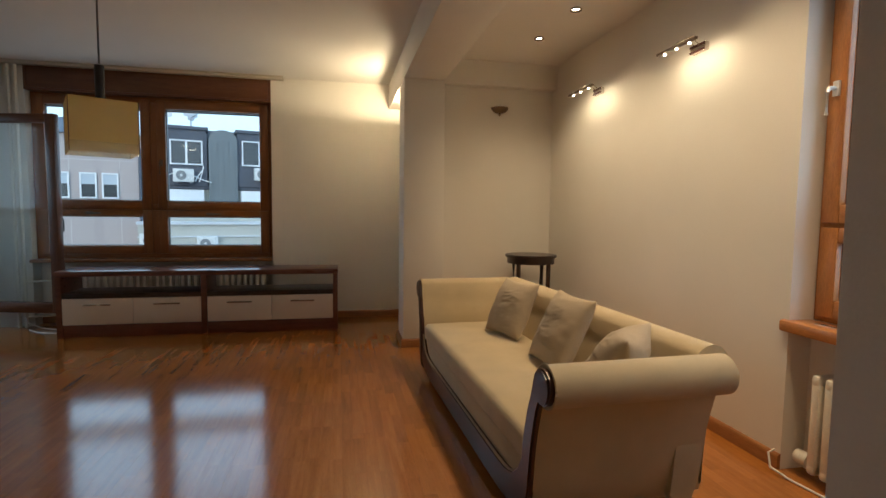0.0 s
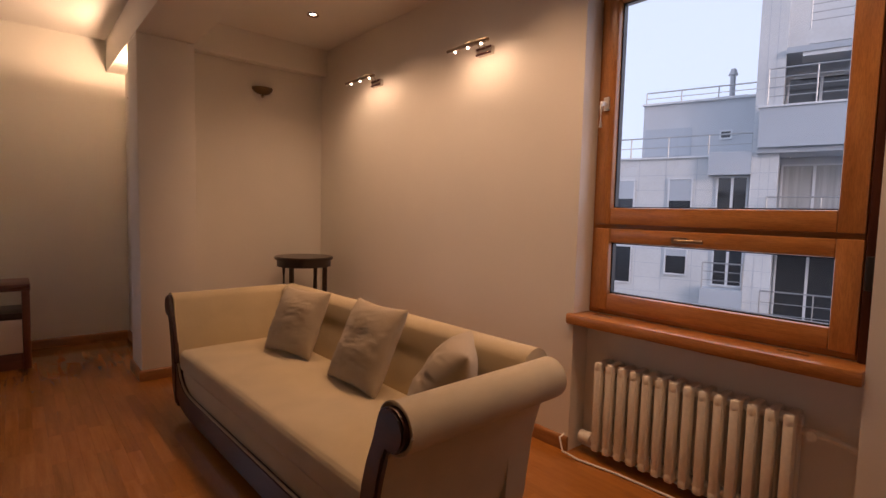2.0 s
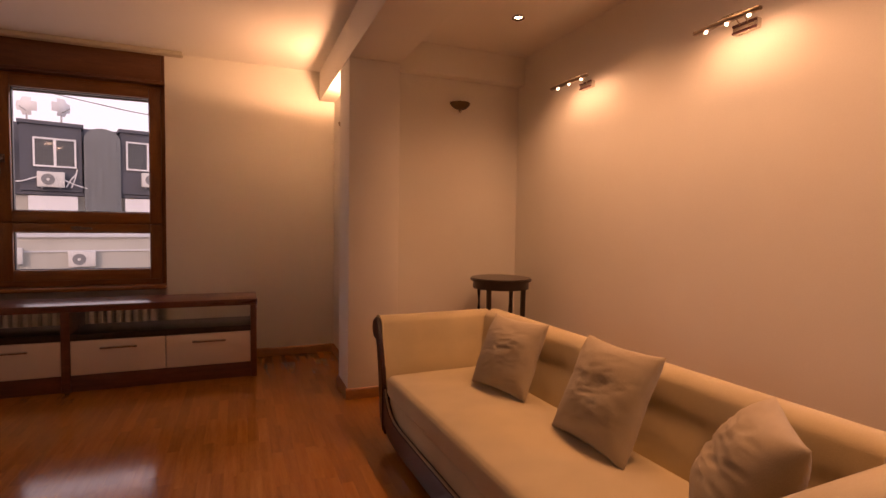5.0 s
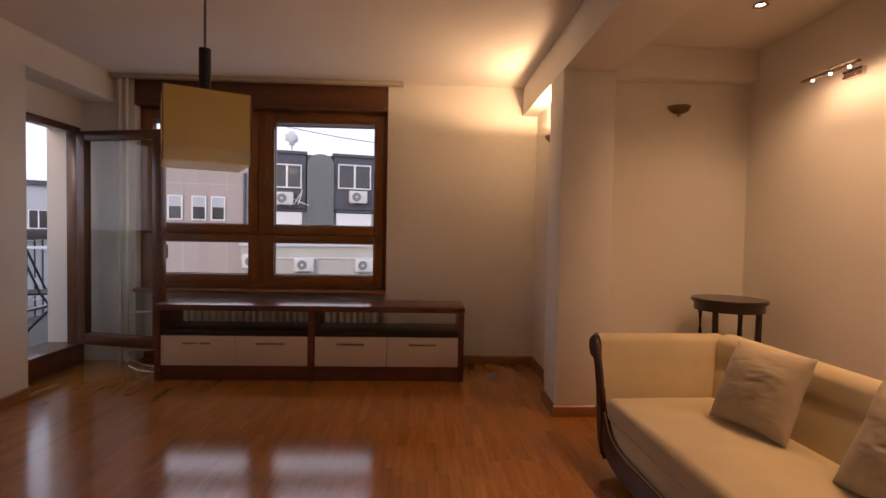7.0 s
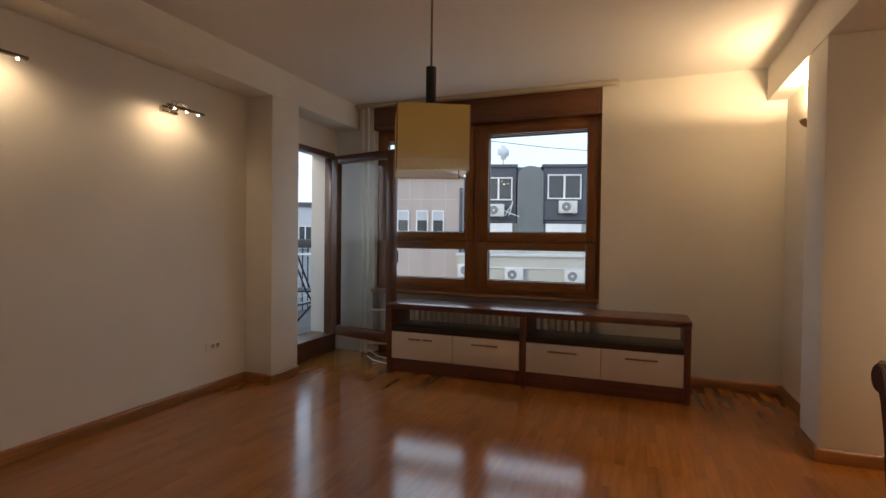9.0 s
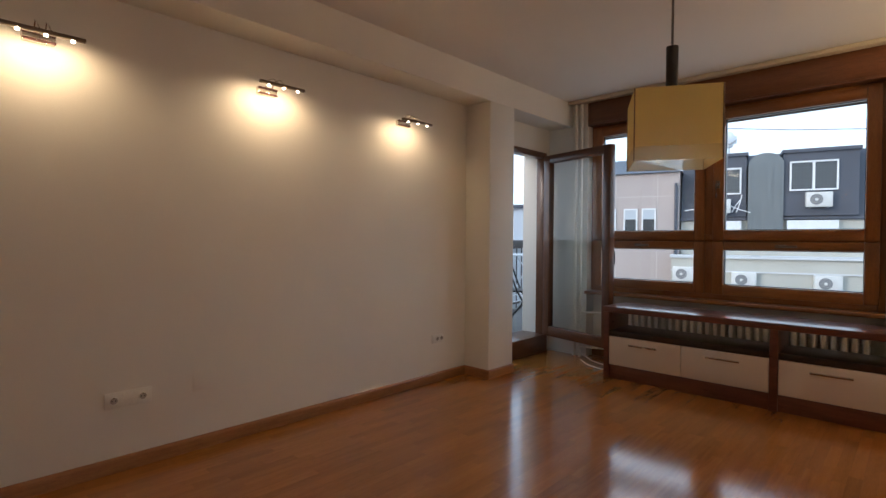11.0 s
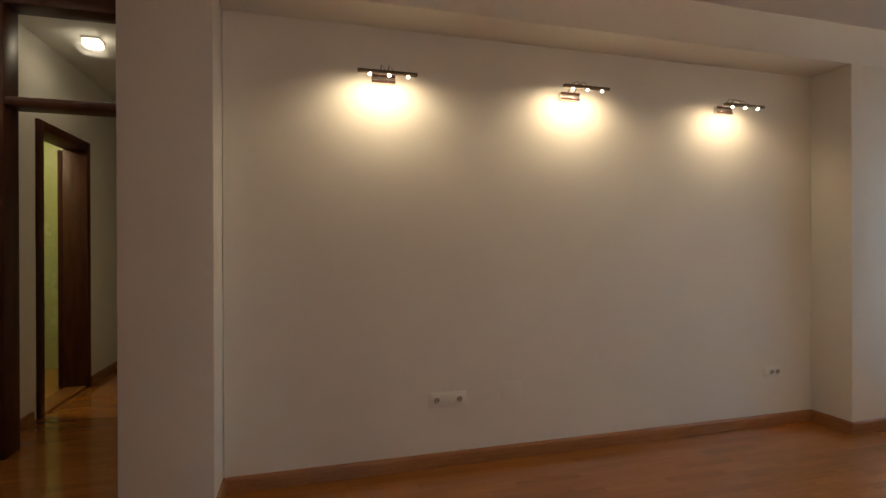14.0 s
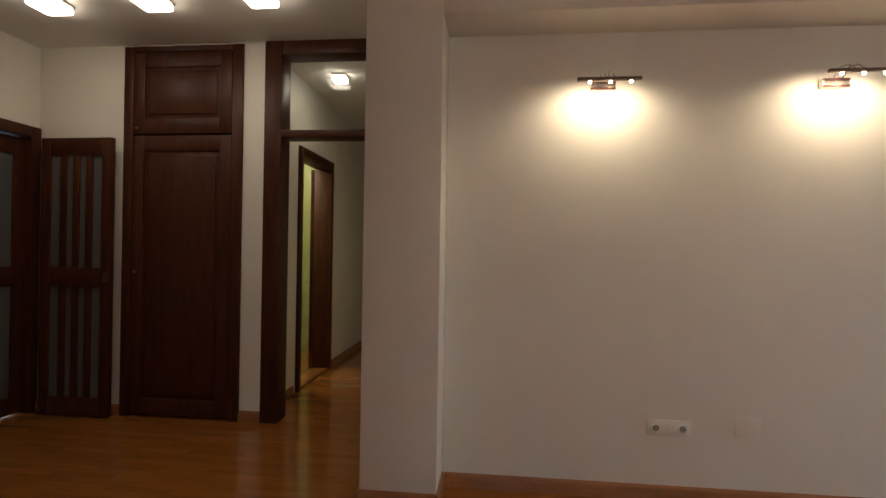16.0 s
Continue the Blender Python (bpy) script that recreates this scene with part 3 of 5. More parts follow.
# ---------------------------------------------------------------- sofa
def arc(cx, cz, r, a0, a1, n):
    return [(cx + r * math.cos(radians(a0 + (a1 - a0) * k / n)), cz + r * math.sin(radians(a0 + (a1 - a0) * k / n))) for k in range(n + 1)]


def scroll(roll_r=0.075, grow=0.0):
    """Outline of a sleigh end: rises from the seat, rolls over outwards, and comes down to a rounded foot."""
    inner = [(0.950, 0.10), (0.955, 0.24), (0.963, 0.34), (0.977, 0.42), (1.000, 0.50), (1.028, 0.567)]
    roll = arc(1.105, 0.617, roll_r, 150, -100, 18)
    outer = [(1.074, 0.520), (1.052, 0.44), (1.036, 0.37), (1.026, 0.28), (1.016, 0.20), (0.998, 0.13), (0.968, 0.080), (0.935, 0.055)]
    return [(u - grow, z) for u, z in inner] + roll + [(u + grow, z) for u, z in outer]


def sofa():
    s = thing("sofa", "cream velour sleigh sofa with dark wooden front trim and rolled arms", "sofa")
    # local x is depth (front at -0.40), local y is length
    for sign in (1, -1):
        bm = bmesh.new()
        extrude(bm, [(sign * u, z) for u, z in scroll()], -0.376, 0.362, "x")
        bmesh.ops.bevel(bm, geom=[e for e in bm.edges if all(v.co.x > 0.36 for v in e.verts)], offset=0.028, segments=3, affect="EDGES")
        arm = part("arm", bm, FABRIC, s, "cream rolled arm")
        bm = bmesh.new()
        extrude(bm, [(sign * u, z) for u, z in scroll(0.064, 0.004)], -0.402, -0.377, "x")
        bmesh.ops.bevel(bm, geom=[e for e in bm.edges if all(v.co.x < -0.40 for v in e.verts)], offset=0.007, segments=2, affect="EDGES")
        part("arm_trim", bm, TRIM, s, "dark wooden scrolled arm front")
        part("welt", tube(bmesh.new(), [(-0.378, sign * u, z) for u, z in scroll(0.075)[3:-3]], 0.005, 6), FABRIC, arm)
    # back
    prof = [(0.19, 0.12), (0.205, 0.30), (0.225, 0.42), (0.252, 0.52), (0.278, 0.585)] + arc(0.350, 0.625, 0.080, 155, -95, 16) + [(0.336, 0.54), (0.325, 0.42), (0.316, 0.28), (0.308, 0.16), (0.28, 0.075), (0.24, 0.055)]
    part("backrest", extrude(bmesh.new(), prof, -1.03, 1.03, "y"), FABRIC, s, "cream rolled backrest")
    # front rail: its ends sweep up into the arm fronts
    n = 40
    low = [(-0.985 + 1.97 * k / n, 0.045 + 0.11 * abs(-1 + 2 * k / n) ** 12) for k in range(n + 1)]
    high = [(-0.958 + 1.916 * k / n, 0.158 + 0.15 * abs(-1 + 2 * k / n) ** 14) for k in range(n + 1)]
    bm = extrude(bmesh.new(), high + low[::-1], -0.396, -0.352, "x")
    part("front_rail", bm, TRIM, s, "dark wooden front rail")
    part("seat_base", box(bmesh.new(), -0.368, 0.29, -0.952, 0.952, 0.06, 0.262, 0.012), FABRIC, s)
    cu = box(bmesh.new(), -0.384, 0.222, -0.955, 0.955, 0.255, 0.385, 0.040, 4)
    bmesh.ops.subdivide_edges(cu, edges=cu.edges, cuts=3, use_grid_fill=True)
    for v in cu.verts:
        if v.co.z > 0.35:
            v.co.z += 0.016 * max(0, 1 - (v.co.y / 0.95) ** 2) * max(0, 1 - ((v.co.x + 0.08) / 0.3) ** 2) + 0.005 * noise.noise(v.co * 5)
    cus = part("seat_cushion", cu, FABRIC, s, "thick cream seat cushion")
    part("piping", tube(bmesh.new(), [(-0.386, -0.95 + 1.9 * k / 40, 0.163 + 0.14 * abs(-1 + k / 20) ** 14) for k in range(41)], 0.006), PILLOW, cus, "corded seam")
    for x in (-0.33, 0.22):
        for y in (-0.84, 0.84):
            part("foot", rod(bmesh.new(), (x, y, 0.0), (x, y, 0.068), 0.022, 12, 0.03), EBONY, s)
    s.matrix_world = pose(0.792, 2.935, 0, 0, 0, 2.0)
    return s


sofa()


def pillow(label, size, thick, at, seed):
    """A square scatter cushion: stuffed middle, thin seam, drawn-out corners, creases."""
    bm = bmesh.new()
    n = 46
    rnd = Vector((seed * 3.1, seed * 1.7, seed))
    sheets = []
    for side in (1, -1):
        grid = []
        for i in range(n + 1):
            row = []
            for j in range(n + 1):
                a, b = -1 + 2 * i / n, -1 + 2 * j / n
                h = max(0.0, (1 - abs(a) ** 2.4) * (1 - abs(b) ** 2.4)) ** 0.55
                px = a * (1 - 0.075 * (1 - b * b))
                py = b * (1 - 0.075 * (1 - a * a))
                p = Vector((a, b, side)) * 1.0
                crease = 0.03 * noise.noise(Vector((a * 3.2, b * 1.6, side)) + rnd) + 0.045 * (1 - abs(noise.noise(Vector((a * 9 + b * 2, b * 2.2, side)) + rnd)) * 2)
                row.append(bm.verts.new((px * size / 2, py * size / 2, side * thick / 2 * h * (1 + crease * 1.6) + 0.012 * noise.noise(Vector((a, b, 0)) * 1.5 + rnd))))
            grid.append(row)
        for i in range(n):
            for j in range(n):
                q = (grid[i][j], grid[i + 1][j], grid[i + 1][j + 1], grid[i][j + 1])
                bm.faces.new(q if side == 1 else q[::-1])
    bmesh.ops.remove_doubles(bm, verts=bm.verts, dist=0.0006)
    ob = part("scatter_cushion", bm, PILLOW)
    ob.data.set_sharp_from_angle(angle=radians(80))
    ob.matrix_world = at
    return tagged(ob, label, "cushion", group="cushions on the sofa")


pillow("square beige linen cushion standing in the sofa corner", 0.385, 0.16, pose(0.885, 3.40, 0.575, 0, -65, 15), 1)
pillow("square beige linen cushion leaning on the sofa back", 0.42, 0.165, pose(0.925, 2.73, 0.580, 0, -65, 1), 2)
pillow("square beige linen cushion lying against the rolled arm", 0.39, 0.20, pose(0.875, 2.11, 0.570, 0, -60, -46), 3)


# ---------------------------------------------------------------- side table
def side_table():
    t = thing("side_table", "small round dark wooden side table in the bay corner", "table")
    bm = rod(bmesh.new(), (0, 0, 0.80), (0, 0, 0.825), 0.235, 40)
    bmesh.ops.bevel(bm, geom=[e for e in bm.edges if abs(e.verts[0].co.z - e.verts[1].co.z) < 1e-5 and len(e.link_faces) == 2], offset=0.006, segments=2, affect="EDGES")
    part("tabletop", bm, EBONY, t)
    part("apron", rod(bmesh.new(), (0, 0, 0.745), (0, 0, 0.80), 0.215, 36), EBONY, t)
    for k in range(4):
        a = radians(35 + 90 * k)
        c, s = math.cos(a), math.sin(a)
        bm = tube(bmesh.new(), [(0.19 * c, 0.19 * s, 0.75), (0.187 * c, 0.187 * s, 0.5), (0.19 * c, 0.19 * s, 0.25), (0.20 * c, 0.20 * s, 0.0)], 0.020, 8)
        part("leg", bm, EBONY, t)
    part("stretcher_shelf", rod(bmesh.new(), (0, 0, 0.22), (0, 0, 0.24), 0.185, 28), EBONY, t)
    t.matrix_world = pose(1.49, 4.61, 0)


side_table()


# ---------------------------------------------------------------- lamps
def picture_light(label, wall_x, inward, mount_y, bar_a, bar_b, z_mount, z_bar, power):
    """A wall picture light: chrome mount, two thin arms, a dark bar with halogen spots over the wall."""
    t = thing("picture_light", label, "wall lamp", group="picture lights on the lamp walls" if wall_x < 0 else "picture lights above the sofa")
    w = 0.062
    d = 0.035 * inward
    m0, m1 = sorted((wall_x + 0.004 * inward, wall_x + d))
    mt = part("mount", box(bmesh.new(), m0, m1, mount_y - w, mount_y + w, z_mount - 0.024, z_mount + 0.024, 0.006), CHROME, t, "polished metal wall mount")
    c0, c1 = sorted((wall_x + d, wall_x + d + 0.004 * inward))
    for z in (-0.016, 0.016):
        part("mount_strip", box(bmesh.new(), c0, c1, mount_y - w, mount_y + w, z_mount + z - 0.006, z_mount + z + 0.006, 0.001), BRONZE, mt, "dark red-brown strip")
    bx = wall_x + 0.195 * inward
    mid = (bar_a + bar_b) / 2
    near = min(max(mount_y, min(bar_a, bar_b) + 0.03), max(bar_a, bar_b) - 0.03)
    for s in (-0.02, 0.02):
        part("arm", tube(bmesh.new(), [(wall_x + d, mount_y + s, z_mount + 0.01), (wall_x + 0.09 * inward, mount_y + s, z_mount + 0.055), (wall_x + 0.15 * inward, (mount_y + near) / 2 + s, z_bar + 0.045), (bx, near + s, z_bar + 0.012)], 0.003, 6), CHROME, t)
    part("bar", box(bmesh.new(), bx - 0.012, bx + 0.012, min(bar_a, bar_b), max(bar_a, bar_b), z_bar - 0.008, z_bar + 0.010, 0.005), STEEL, t, "dark metal lamp bar")
    span = bar_b - bar_a
    for k in (0.2, 0.52, 0.84):
        y = bar_a + span * k
        bm = rod(bmesh.new(), (bx, y, z_bar - 0.017), (bx, y, z_bar - 0.007), 0.0075, 14)
        part("bulb", bm, HALO, t, "lit halogen spot")
    for k in (0.25, 0.75):
        y = bar_a + span * k
        lamp("picture_light_glow", "SPOT", (bx - 0.020 * inward, y, z_bar - 0.020), (wall_x, y, z_bar - 0.020 - 0.26), power / 2, (1.0, 0.76, 0.45), cone=172, blend=0.6, size=0.02)
    return t


PW = 3.2
picture_light("dark metal picture light, lit, over the bare wall near the hall", W_WALL, 1, 1.658, 1.505, 1.803, 2.085, 2.062, PW * 0.9)
picture_light("dark metal picture light, lit, over the middle of the wall", W_WALL, 1, 2.752, 2.62, 2.905, 2.078, 2.080, PW)
picture_light("dark metal picture light, lit, over the wall near the balcony", W_WALL, 1, 3.863, 3.70, 4.0, 2.075, 2.058, PW * 0.7)
picture_light("dark metal picture light, lit, over the side table", E_WALL, -1, 4.027, 4.19, 3.80, 2.177, 2.166, PW * 0.68)
picture_light("dark metal picture light, lit, behind the sofa", E_WALL, -1, 2.875, 3.01, 2.68, 2.160, 2.144, PW * 0.68)


def wall_sconce(label, at, lit):
    """A half bowl of bronze on a small back plate, opening upwards; local -y is the way into the room."""
    t = thing("wall_sconce", label, "wall lamp", group="bronze wall sconces")
    bm = bmesh.new()
    n, r = 18, 0.085
    rings = []
    for i in range(7):
        a = radians(12 + 78 * i / 6)
        rr, z = r * math.sin(a), -0.055 * math.cos(a)
        rings.append([bm.verts.new((rr * math.cos(math.pi + math.pi * k / n), rr * math.sin(math.pi + math.pi * k / n) * 0.95 - 0.004, z)) for k in range(n + 1)])
    for p, q in zip(rings, rings[1:]):
        for k in range(n):
            bm.faces.new((p[k], p[k + 1], q[k + 1], q[k]))
    bmesh.ops.solidify(bm, geom=bm.faces[:], thickness=0.004)
    part("bowl", bm, BRASS, t)
    part("back_plate", rod(bmesh.new(), (0, -0.001, -0.02), (0, -0.02, -0.02), 0.034, 20), BRASS, t)
    b = ball(bmesh.new(), (0, -0.012, -0.066), 0.014)
    part("finial", b, CHROME, t, "polished knob")
    part("bulb", ball(bmesh.new(), (0, -0.038, -0.008), 0.016, (1, 1, 1.5)), HALO if lit else WHITE, t, "lit halogen bulb" if lit else "")
    t.matrix_world = at
    return t


wall_sconce("small bronze bowl sconce, unlit, on the bay wall", pose(1.275, 4.97, 2.205), False)
wall_sconce("small bronze bowl sconce, lit, inside the niche", pose(0.45, 5.32, 2.035, 0, 0, -90), True)
lamp("sconce_glow", "SPOT", (0.420, 5.32, 2.125), (0.40, 5.32, 3.0), 29, (1.0, 0.74, 0.42), cone=176, blend=0.25, size=0.05)

for x, y in ((1.345, 4.18), (1.367, 3.58), (1.37, 2.98), (1.37, 2.38), (1.37, 1.78), (1.37, 1.18)):
    d = thing("downlight", "small round recessed ceiling downlight, lit", "ceiling lamp", group="downlights over the sofa")
    bm = bmesh.new()
    bmesh.ops.create_cone(bm, cap_ends=False, segments=24, radius1=0.042, radius2=0.034, depth=0.010, matrix=Matrix.Translation((0, 0, -0.005)))
    bmesh.ops.solidify(bm, geom=bm.faces[:], thickness=0.005)
    part("ring", bm, STEEL, d)
    part("bulb", rod(bmesh.new(), (0, 0, -0.004), (0, 0, -0.001), 0.024, 20), HALO, d)
    d.matrix_world = pose(x, y, CEIL_Z)
    lamp("downlight_glow", "SPOT", (x, y, CEIL_Z - 0.02), (x, y, 0), 27, cone=122, blend=0.9, size=0.11)


def pendant():
    t = thing("pendant_lamp", "square yellow cloth pendant lamp, unlit, on a grey cord", "ceiling lamp")
    r, z0, z1 = 0.158, 1.50, 1.785
    part("cord", rod(bmesh.new(), (0, 0, 2.0), (0, 0, CEIL_Z - 0.03), 0.005, 8), GREY, t)
    part("canopy", rod(bmesh.new(), (0, 0, CEIL_Z - 0.035), (0, 0, CEIL_Z - 0.001), 0.05, 24), GREY, t)
    part("stem", rod(bmesh.new(), (0, 0, z1 - 0.02), (0, 0, 1.99), 0.024, 20), BLACK, t, "black lamp holder stem")
    for k in range(4):
        bm = box(bmesh.new(), -r, r, -r - 0.001, -r + 0.001, z0 + 0.055, z1)
        bmesh.ops.rotate(bm, verts=bm.verts, cent=(0, 0, 0), matrix=Matrix.Rotation(radians(90 * k), 3, "Z"))
        part("shade_side", bm, CLOTH, t, smooth=False)
        bm = box(bmesh.new(), -r - 0.002, r + 0.002, -r - 0.002, -r + 0.002, z0, z0 + 0.056)
        bmesh.ops.rotate(bm, verts=bm.verts, cent=(0, 0, 0), matrix=Matrix.Rotation(radians(90 * k), 3, "Z"))
        part("hem", bm, CLOTHB, t, smooth=False)
        bm = rod(bmesh.new(), (-r, -r, z0), (-r, -r, z1), 0.003, 6)
        bmesh.ops.rotate(bm, verts=bm.verts, cent=(0, 0, 0), matrix=Matrix.Rotation(radians(90 * k), 3, "Z"))
        part("wire", bm, STEEL, t)
    part("top_cloth", box(bmesh.new(), -r, r, -r, r, z1 - 0.002, z1), CLOTH, t, smooth=False)
    t.matrix_world = pose(-1.535, 3.44, 0, 0, 0, 28)


def cloth(name, colour, through_part):
    m = material(name, colour, 0.9, var=0.05, scale=8, fine=260, bump=0.02, spec=0.1)
    n, l = m.node_tree.nodes, m.node_tree.links
    tl, mix = n.new("ShaderNodeBsdfTranslucent"), n.new("ShaderNodeMixShader")
    tr, mix2 = n.new("ShaderNodeBsdfTransparent"), n.new("ShaderNodeMixShader")
    tl.inputs[0].default_value = (*colour, 1)
    mix.inputs[0].default_value, mix2.inputs[0].default_value = 0.68, through_part
    l.new(n["Principled BSDF"].outputs[0], mix.inputs[1])
    l.new(tl.outputs[0], mix.inputs[2])
    l.new(mix.outputs[0], mix2.inputs[1])
    l.new(tr.outputs[0], mix2.inputs[2])
    l.new(mix2.outputs[0], n["Material Output"].inputs[0])
    return m


CLOTH = cloth("lamp_cloth", (0.94, 0.84, 0.48), 0.24)
CLOTHB = cloth("lamp_hem_gauze", (0.92, 0.84, 0.54), 0.42)
pendant()


# ---------------------------------------------------------------- sockets
def socket(label, y0, y1, z0, z1, holes, parent_x=W_WALL):
    """A raised plate with round recessed sockets, each with two pin holes and an earth clip."""
    t = thing("wall_socket", label, "socket")
    part("plate", box(bmesh.new(), parent_x + 0.001, parent_x + 0.010, y0, y1, z0, z1, 0.004), WHITE, t)
    m = 0.010
    inner = part("inner_frame", box(bmesh.new(), parent_x + 0.0095, parent_x + 0.0135, y0 + m, y1 - m, z0 + m, z1 - m, 0.002), WHITE, t)
    zc = (z0 + z1) / 2
    r = min(0.021, (z1 - z0) * 0.30)
    for y in holes:
        bm = bmesh.new()
        bmesh.ops.create_cone(bm, cap_ends=False, segments=24, radius1=r, radius2=r * 0.88, depth=0.004, matrix=Matrix.Translation((parent_x + 0.0155, y, zc)) @ Matrix.Rotation(radians(90), 4, "Y"))
        bmesh.ops.solidify(bm, geom=bm.faces[:], thickness=0.002)
        part("ring", bm, WHITE, inner)
        part("insert", rod(bmesh.new(), (parent_x + 0.0125, y, zc), (parent_x + 0.0142, y, zc), r * 0.86, 20), SHADEGREY, inner, "grey recessed socket face")
        for d in (-0.0075, 0.0075):
            part("pin_hole", rod(bmesh.new(), (parent_x + 0.014, y + d, zc), (parent_x + 0.0150, y + d, zc), 0.0032, 10), BLACK, inner)
        part("earth_clip", box(bmesh.new(), parent_x + 0.014, parent_x + 0.0156, y - 0.003, y + 0.003, zc + r * 0.5, zc + r * 0.85), CHROME, inner)
    return t


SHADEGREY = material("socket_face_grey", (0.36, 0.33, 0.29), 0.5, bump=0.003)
socket("long white double wall socket near the floor", 1.906, 2.118, 0.325, 0.405, (1.945, 2.075))
socket("white wall socket with two dark inserts", 4.206, 4.345, 0.325, 0.395, (4.265, 4.315))
tagged(part("blank_cover", box(bmesh.new(), W_WALL + 0.001, W_WALL + 0.0035, 2.327, 2.453, 0.332, 0.438, 0.001), WALL), "blank wall cover painted over in white", "wall cover")


# ---------------------------------------------------------------- hall side
def cupboard():
    t = thing("built_in_cupboard", "tall dark mahogany built-in cupboard with an upper and a lower door", "cupboard")
    X = HALL_X
    y0, y1, zt = -1.576, -0.673, 2.695
    part("body", box(bmesh.new(), X - 0.42, X - 0.01, y0, y1, 0.0, zt), MAHOG, t, smooth=False)
    for a, b in ((y0, y0 + 0.075), (y1 - 0.075, y1)):
        part("side_frame", box(bmesh.new(), X - 0.01, X + 0.025, a, b, 0.0, zt, 0.004), MAHOG, t)
    part("top_frame", box(bmesh.new(), X - 0.01, X + 0.025, y0 + 0.075, y1 - 0.075, 2.645, zt, 0.004), MAHOG, t)
    for z0, z1 in ((0.03, 2.035), (2.05, 2.64)):
        a, b = y0 + 0.078, y1 - 0.078
        d = part("door", box(bmesh.new(), X - 0.01, X + 0.012, a, b, z0, z1, 0.003), MAHOG, t)
        w = 0.085
        for c in ((a, a + w, z0, z1), (b - w, b, z0, z1), (a + w, b - w, z0, z0 + 0.11), (a + w, b - w, z1 - 0.11, z1)):
            part("door_frame", box(bmesh.new(), X + 0.012, X + 0.024, c[0], c[1], c[2], c[3], 0.005), MAHOG, d)
        part("raised_panel", box(bmesh.new(), X + 0.012, X + 0.021, a + w + 0.03, b - w - 0.03, z0 + 0.14, z1 - 0.14, 0.008), MAHOG, d)
        part("knob", ball(bmesh.new(), (X + 0.034, a + 0.03, z0 + 0.04 if z0 > 1 else 1.05), 0.012), BRASS, d)
    return t


cupboard()

hf = thing("door_hall_frame", "dark mahogany hall door frame with a glazed light above the transom", "door frame", kind="structure")
for a in ((-0.51, -0.385, 0, 2.70), (0.43, 0.49, 0, 2.70), (-0.385, 0.43, 2.60, 2.70), (-0.385, 0.43, 2.02, 2.07)):
    part("frame_member", box(bmesh.new(), HALL_X - 0.14, HALL_X + 0.022, a[0], a[1], a[2], a[3], 0.006), MAHOG, hf)
tp = part("pane", sheet((HALL_X - 0.06, -0.385, 2.07), (HALL_X - 0.06, 0.43, 2.07), (HALL_X - 0.06, 0.43, 2.60), (HALL_X - 0.06, -0.385, 2.60)), PANE, hf, smooth=False)
tp.visible_shadow = False

bf = thing("door_bathroom_frame", "dark mahogany bathroom door frame in the hall", "door frame", kind="structure")
for a in ((-5.28, -5.21, 0, 2.12), (-6.10, -6.03, 0, 2.12), (-6.03, -5.28, 2.05, 2.12)):
    part("frame_member", box(bmesh.new(), a[0], a[1], -0.72, -0.535, a[2], a[3], 0.006), MAHOG, bf)
part("threshold", box(bmesh.new(), -6.03, -5.28, -0.71, -0.55, 0.0, 0.022, 0.004), OAKBASE, bf, "oak threshold")
bd = thing("door_bathroom", "dark mahogany bathroom door standing open inwards", "door", kind="structure")
part("door_leaf", box(bmesh.new(), -0.74, 0.0, -0.02, 0.02, 0.01, 2.04, 0.004), MAHOG, bd)
part("door_handle", handle(bmesh.new(), (-0.68, 0.02, 1.05), (0, 1, 0), (1, 0, 0)), CHROME, bd, "chrome lever handle")
bd.matrix_world = pose(-6.03, -0.735, 0, 0, 0, 15)
bt = thing("bathtub", "white bathtub against the green tiles", "bathtub")
part("tub", box(bmesh.new(), -6.37, -5.02, -2.29, -1.62, 0.0, 0.52, 0.03, 3), WHITE, bt)
part("rim", box(bmesh.new(), -6.375, -5.01, -2.295, -1.60, 0.52, 0.56, 0.015, 2), WHITE, bt)
part("shower_rail", rod(bmesh.new(), (-6.38, -1.66, 2.0), (-4.95, -1.66, 2.0), 0.012), CHROME, bt, "chrome curtain rail")
lamp("bathroom_glow", "POINT", (-5.6, -1.4, 2.3), (-5.6, -1.4, 0), 13, colour=(1.0, 0.85, 0.5), size=0.08)


def lattice_door(name, label, at, width=0.56, height=2.0):
    """A dark panelled door with four narrow glass strips above and below the lock rail; hinge at local origin, along local x."""
    d = thing(name, label, "door", kind="structure")
    st = 0.075
    for a in ((0, st, 0, height), (width - st, width, 0, height), (st, width - st, 0, 0.13), (st, width - st, 0.925, 1.065), (st, width - st, height - 0.125, height)):
        part("frame_member", box(bmesh.new(), a[0], a[1], -0.02, 0.02, a[2], a[3], 0.004), MAHOG, d)
    n = 4
    inner = width - 2 * st
    gap = inner / n
    for z0, z1 in ((0.13, 0.925), (1.065, height - 0.125)):
        for k in range(n - 1):
            x = st + gap * (k + 1)
            part("bar", box(bmesh.new(), x - 0.026, x + 0.026, -0.016, 0.016, z0, z1, 0.003), MAHOG, d)
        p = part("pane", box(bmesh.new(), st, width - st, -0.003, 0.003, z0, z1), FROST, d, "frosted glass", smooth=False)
    part("keyhole_plate", box(bmesh.new(), width - 0.05, width - 0.02, -0.024, -0.02, 0.96, 1.03), BRASS, d)
    d.matrix_world = at
    return d


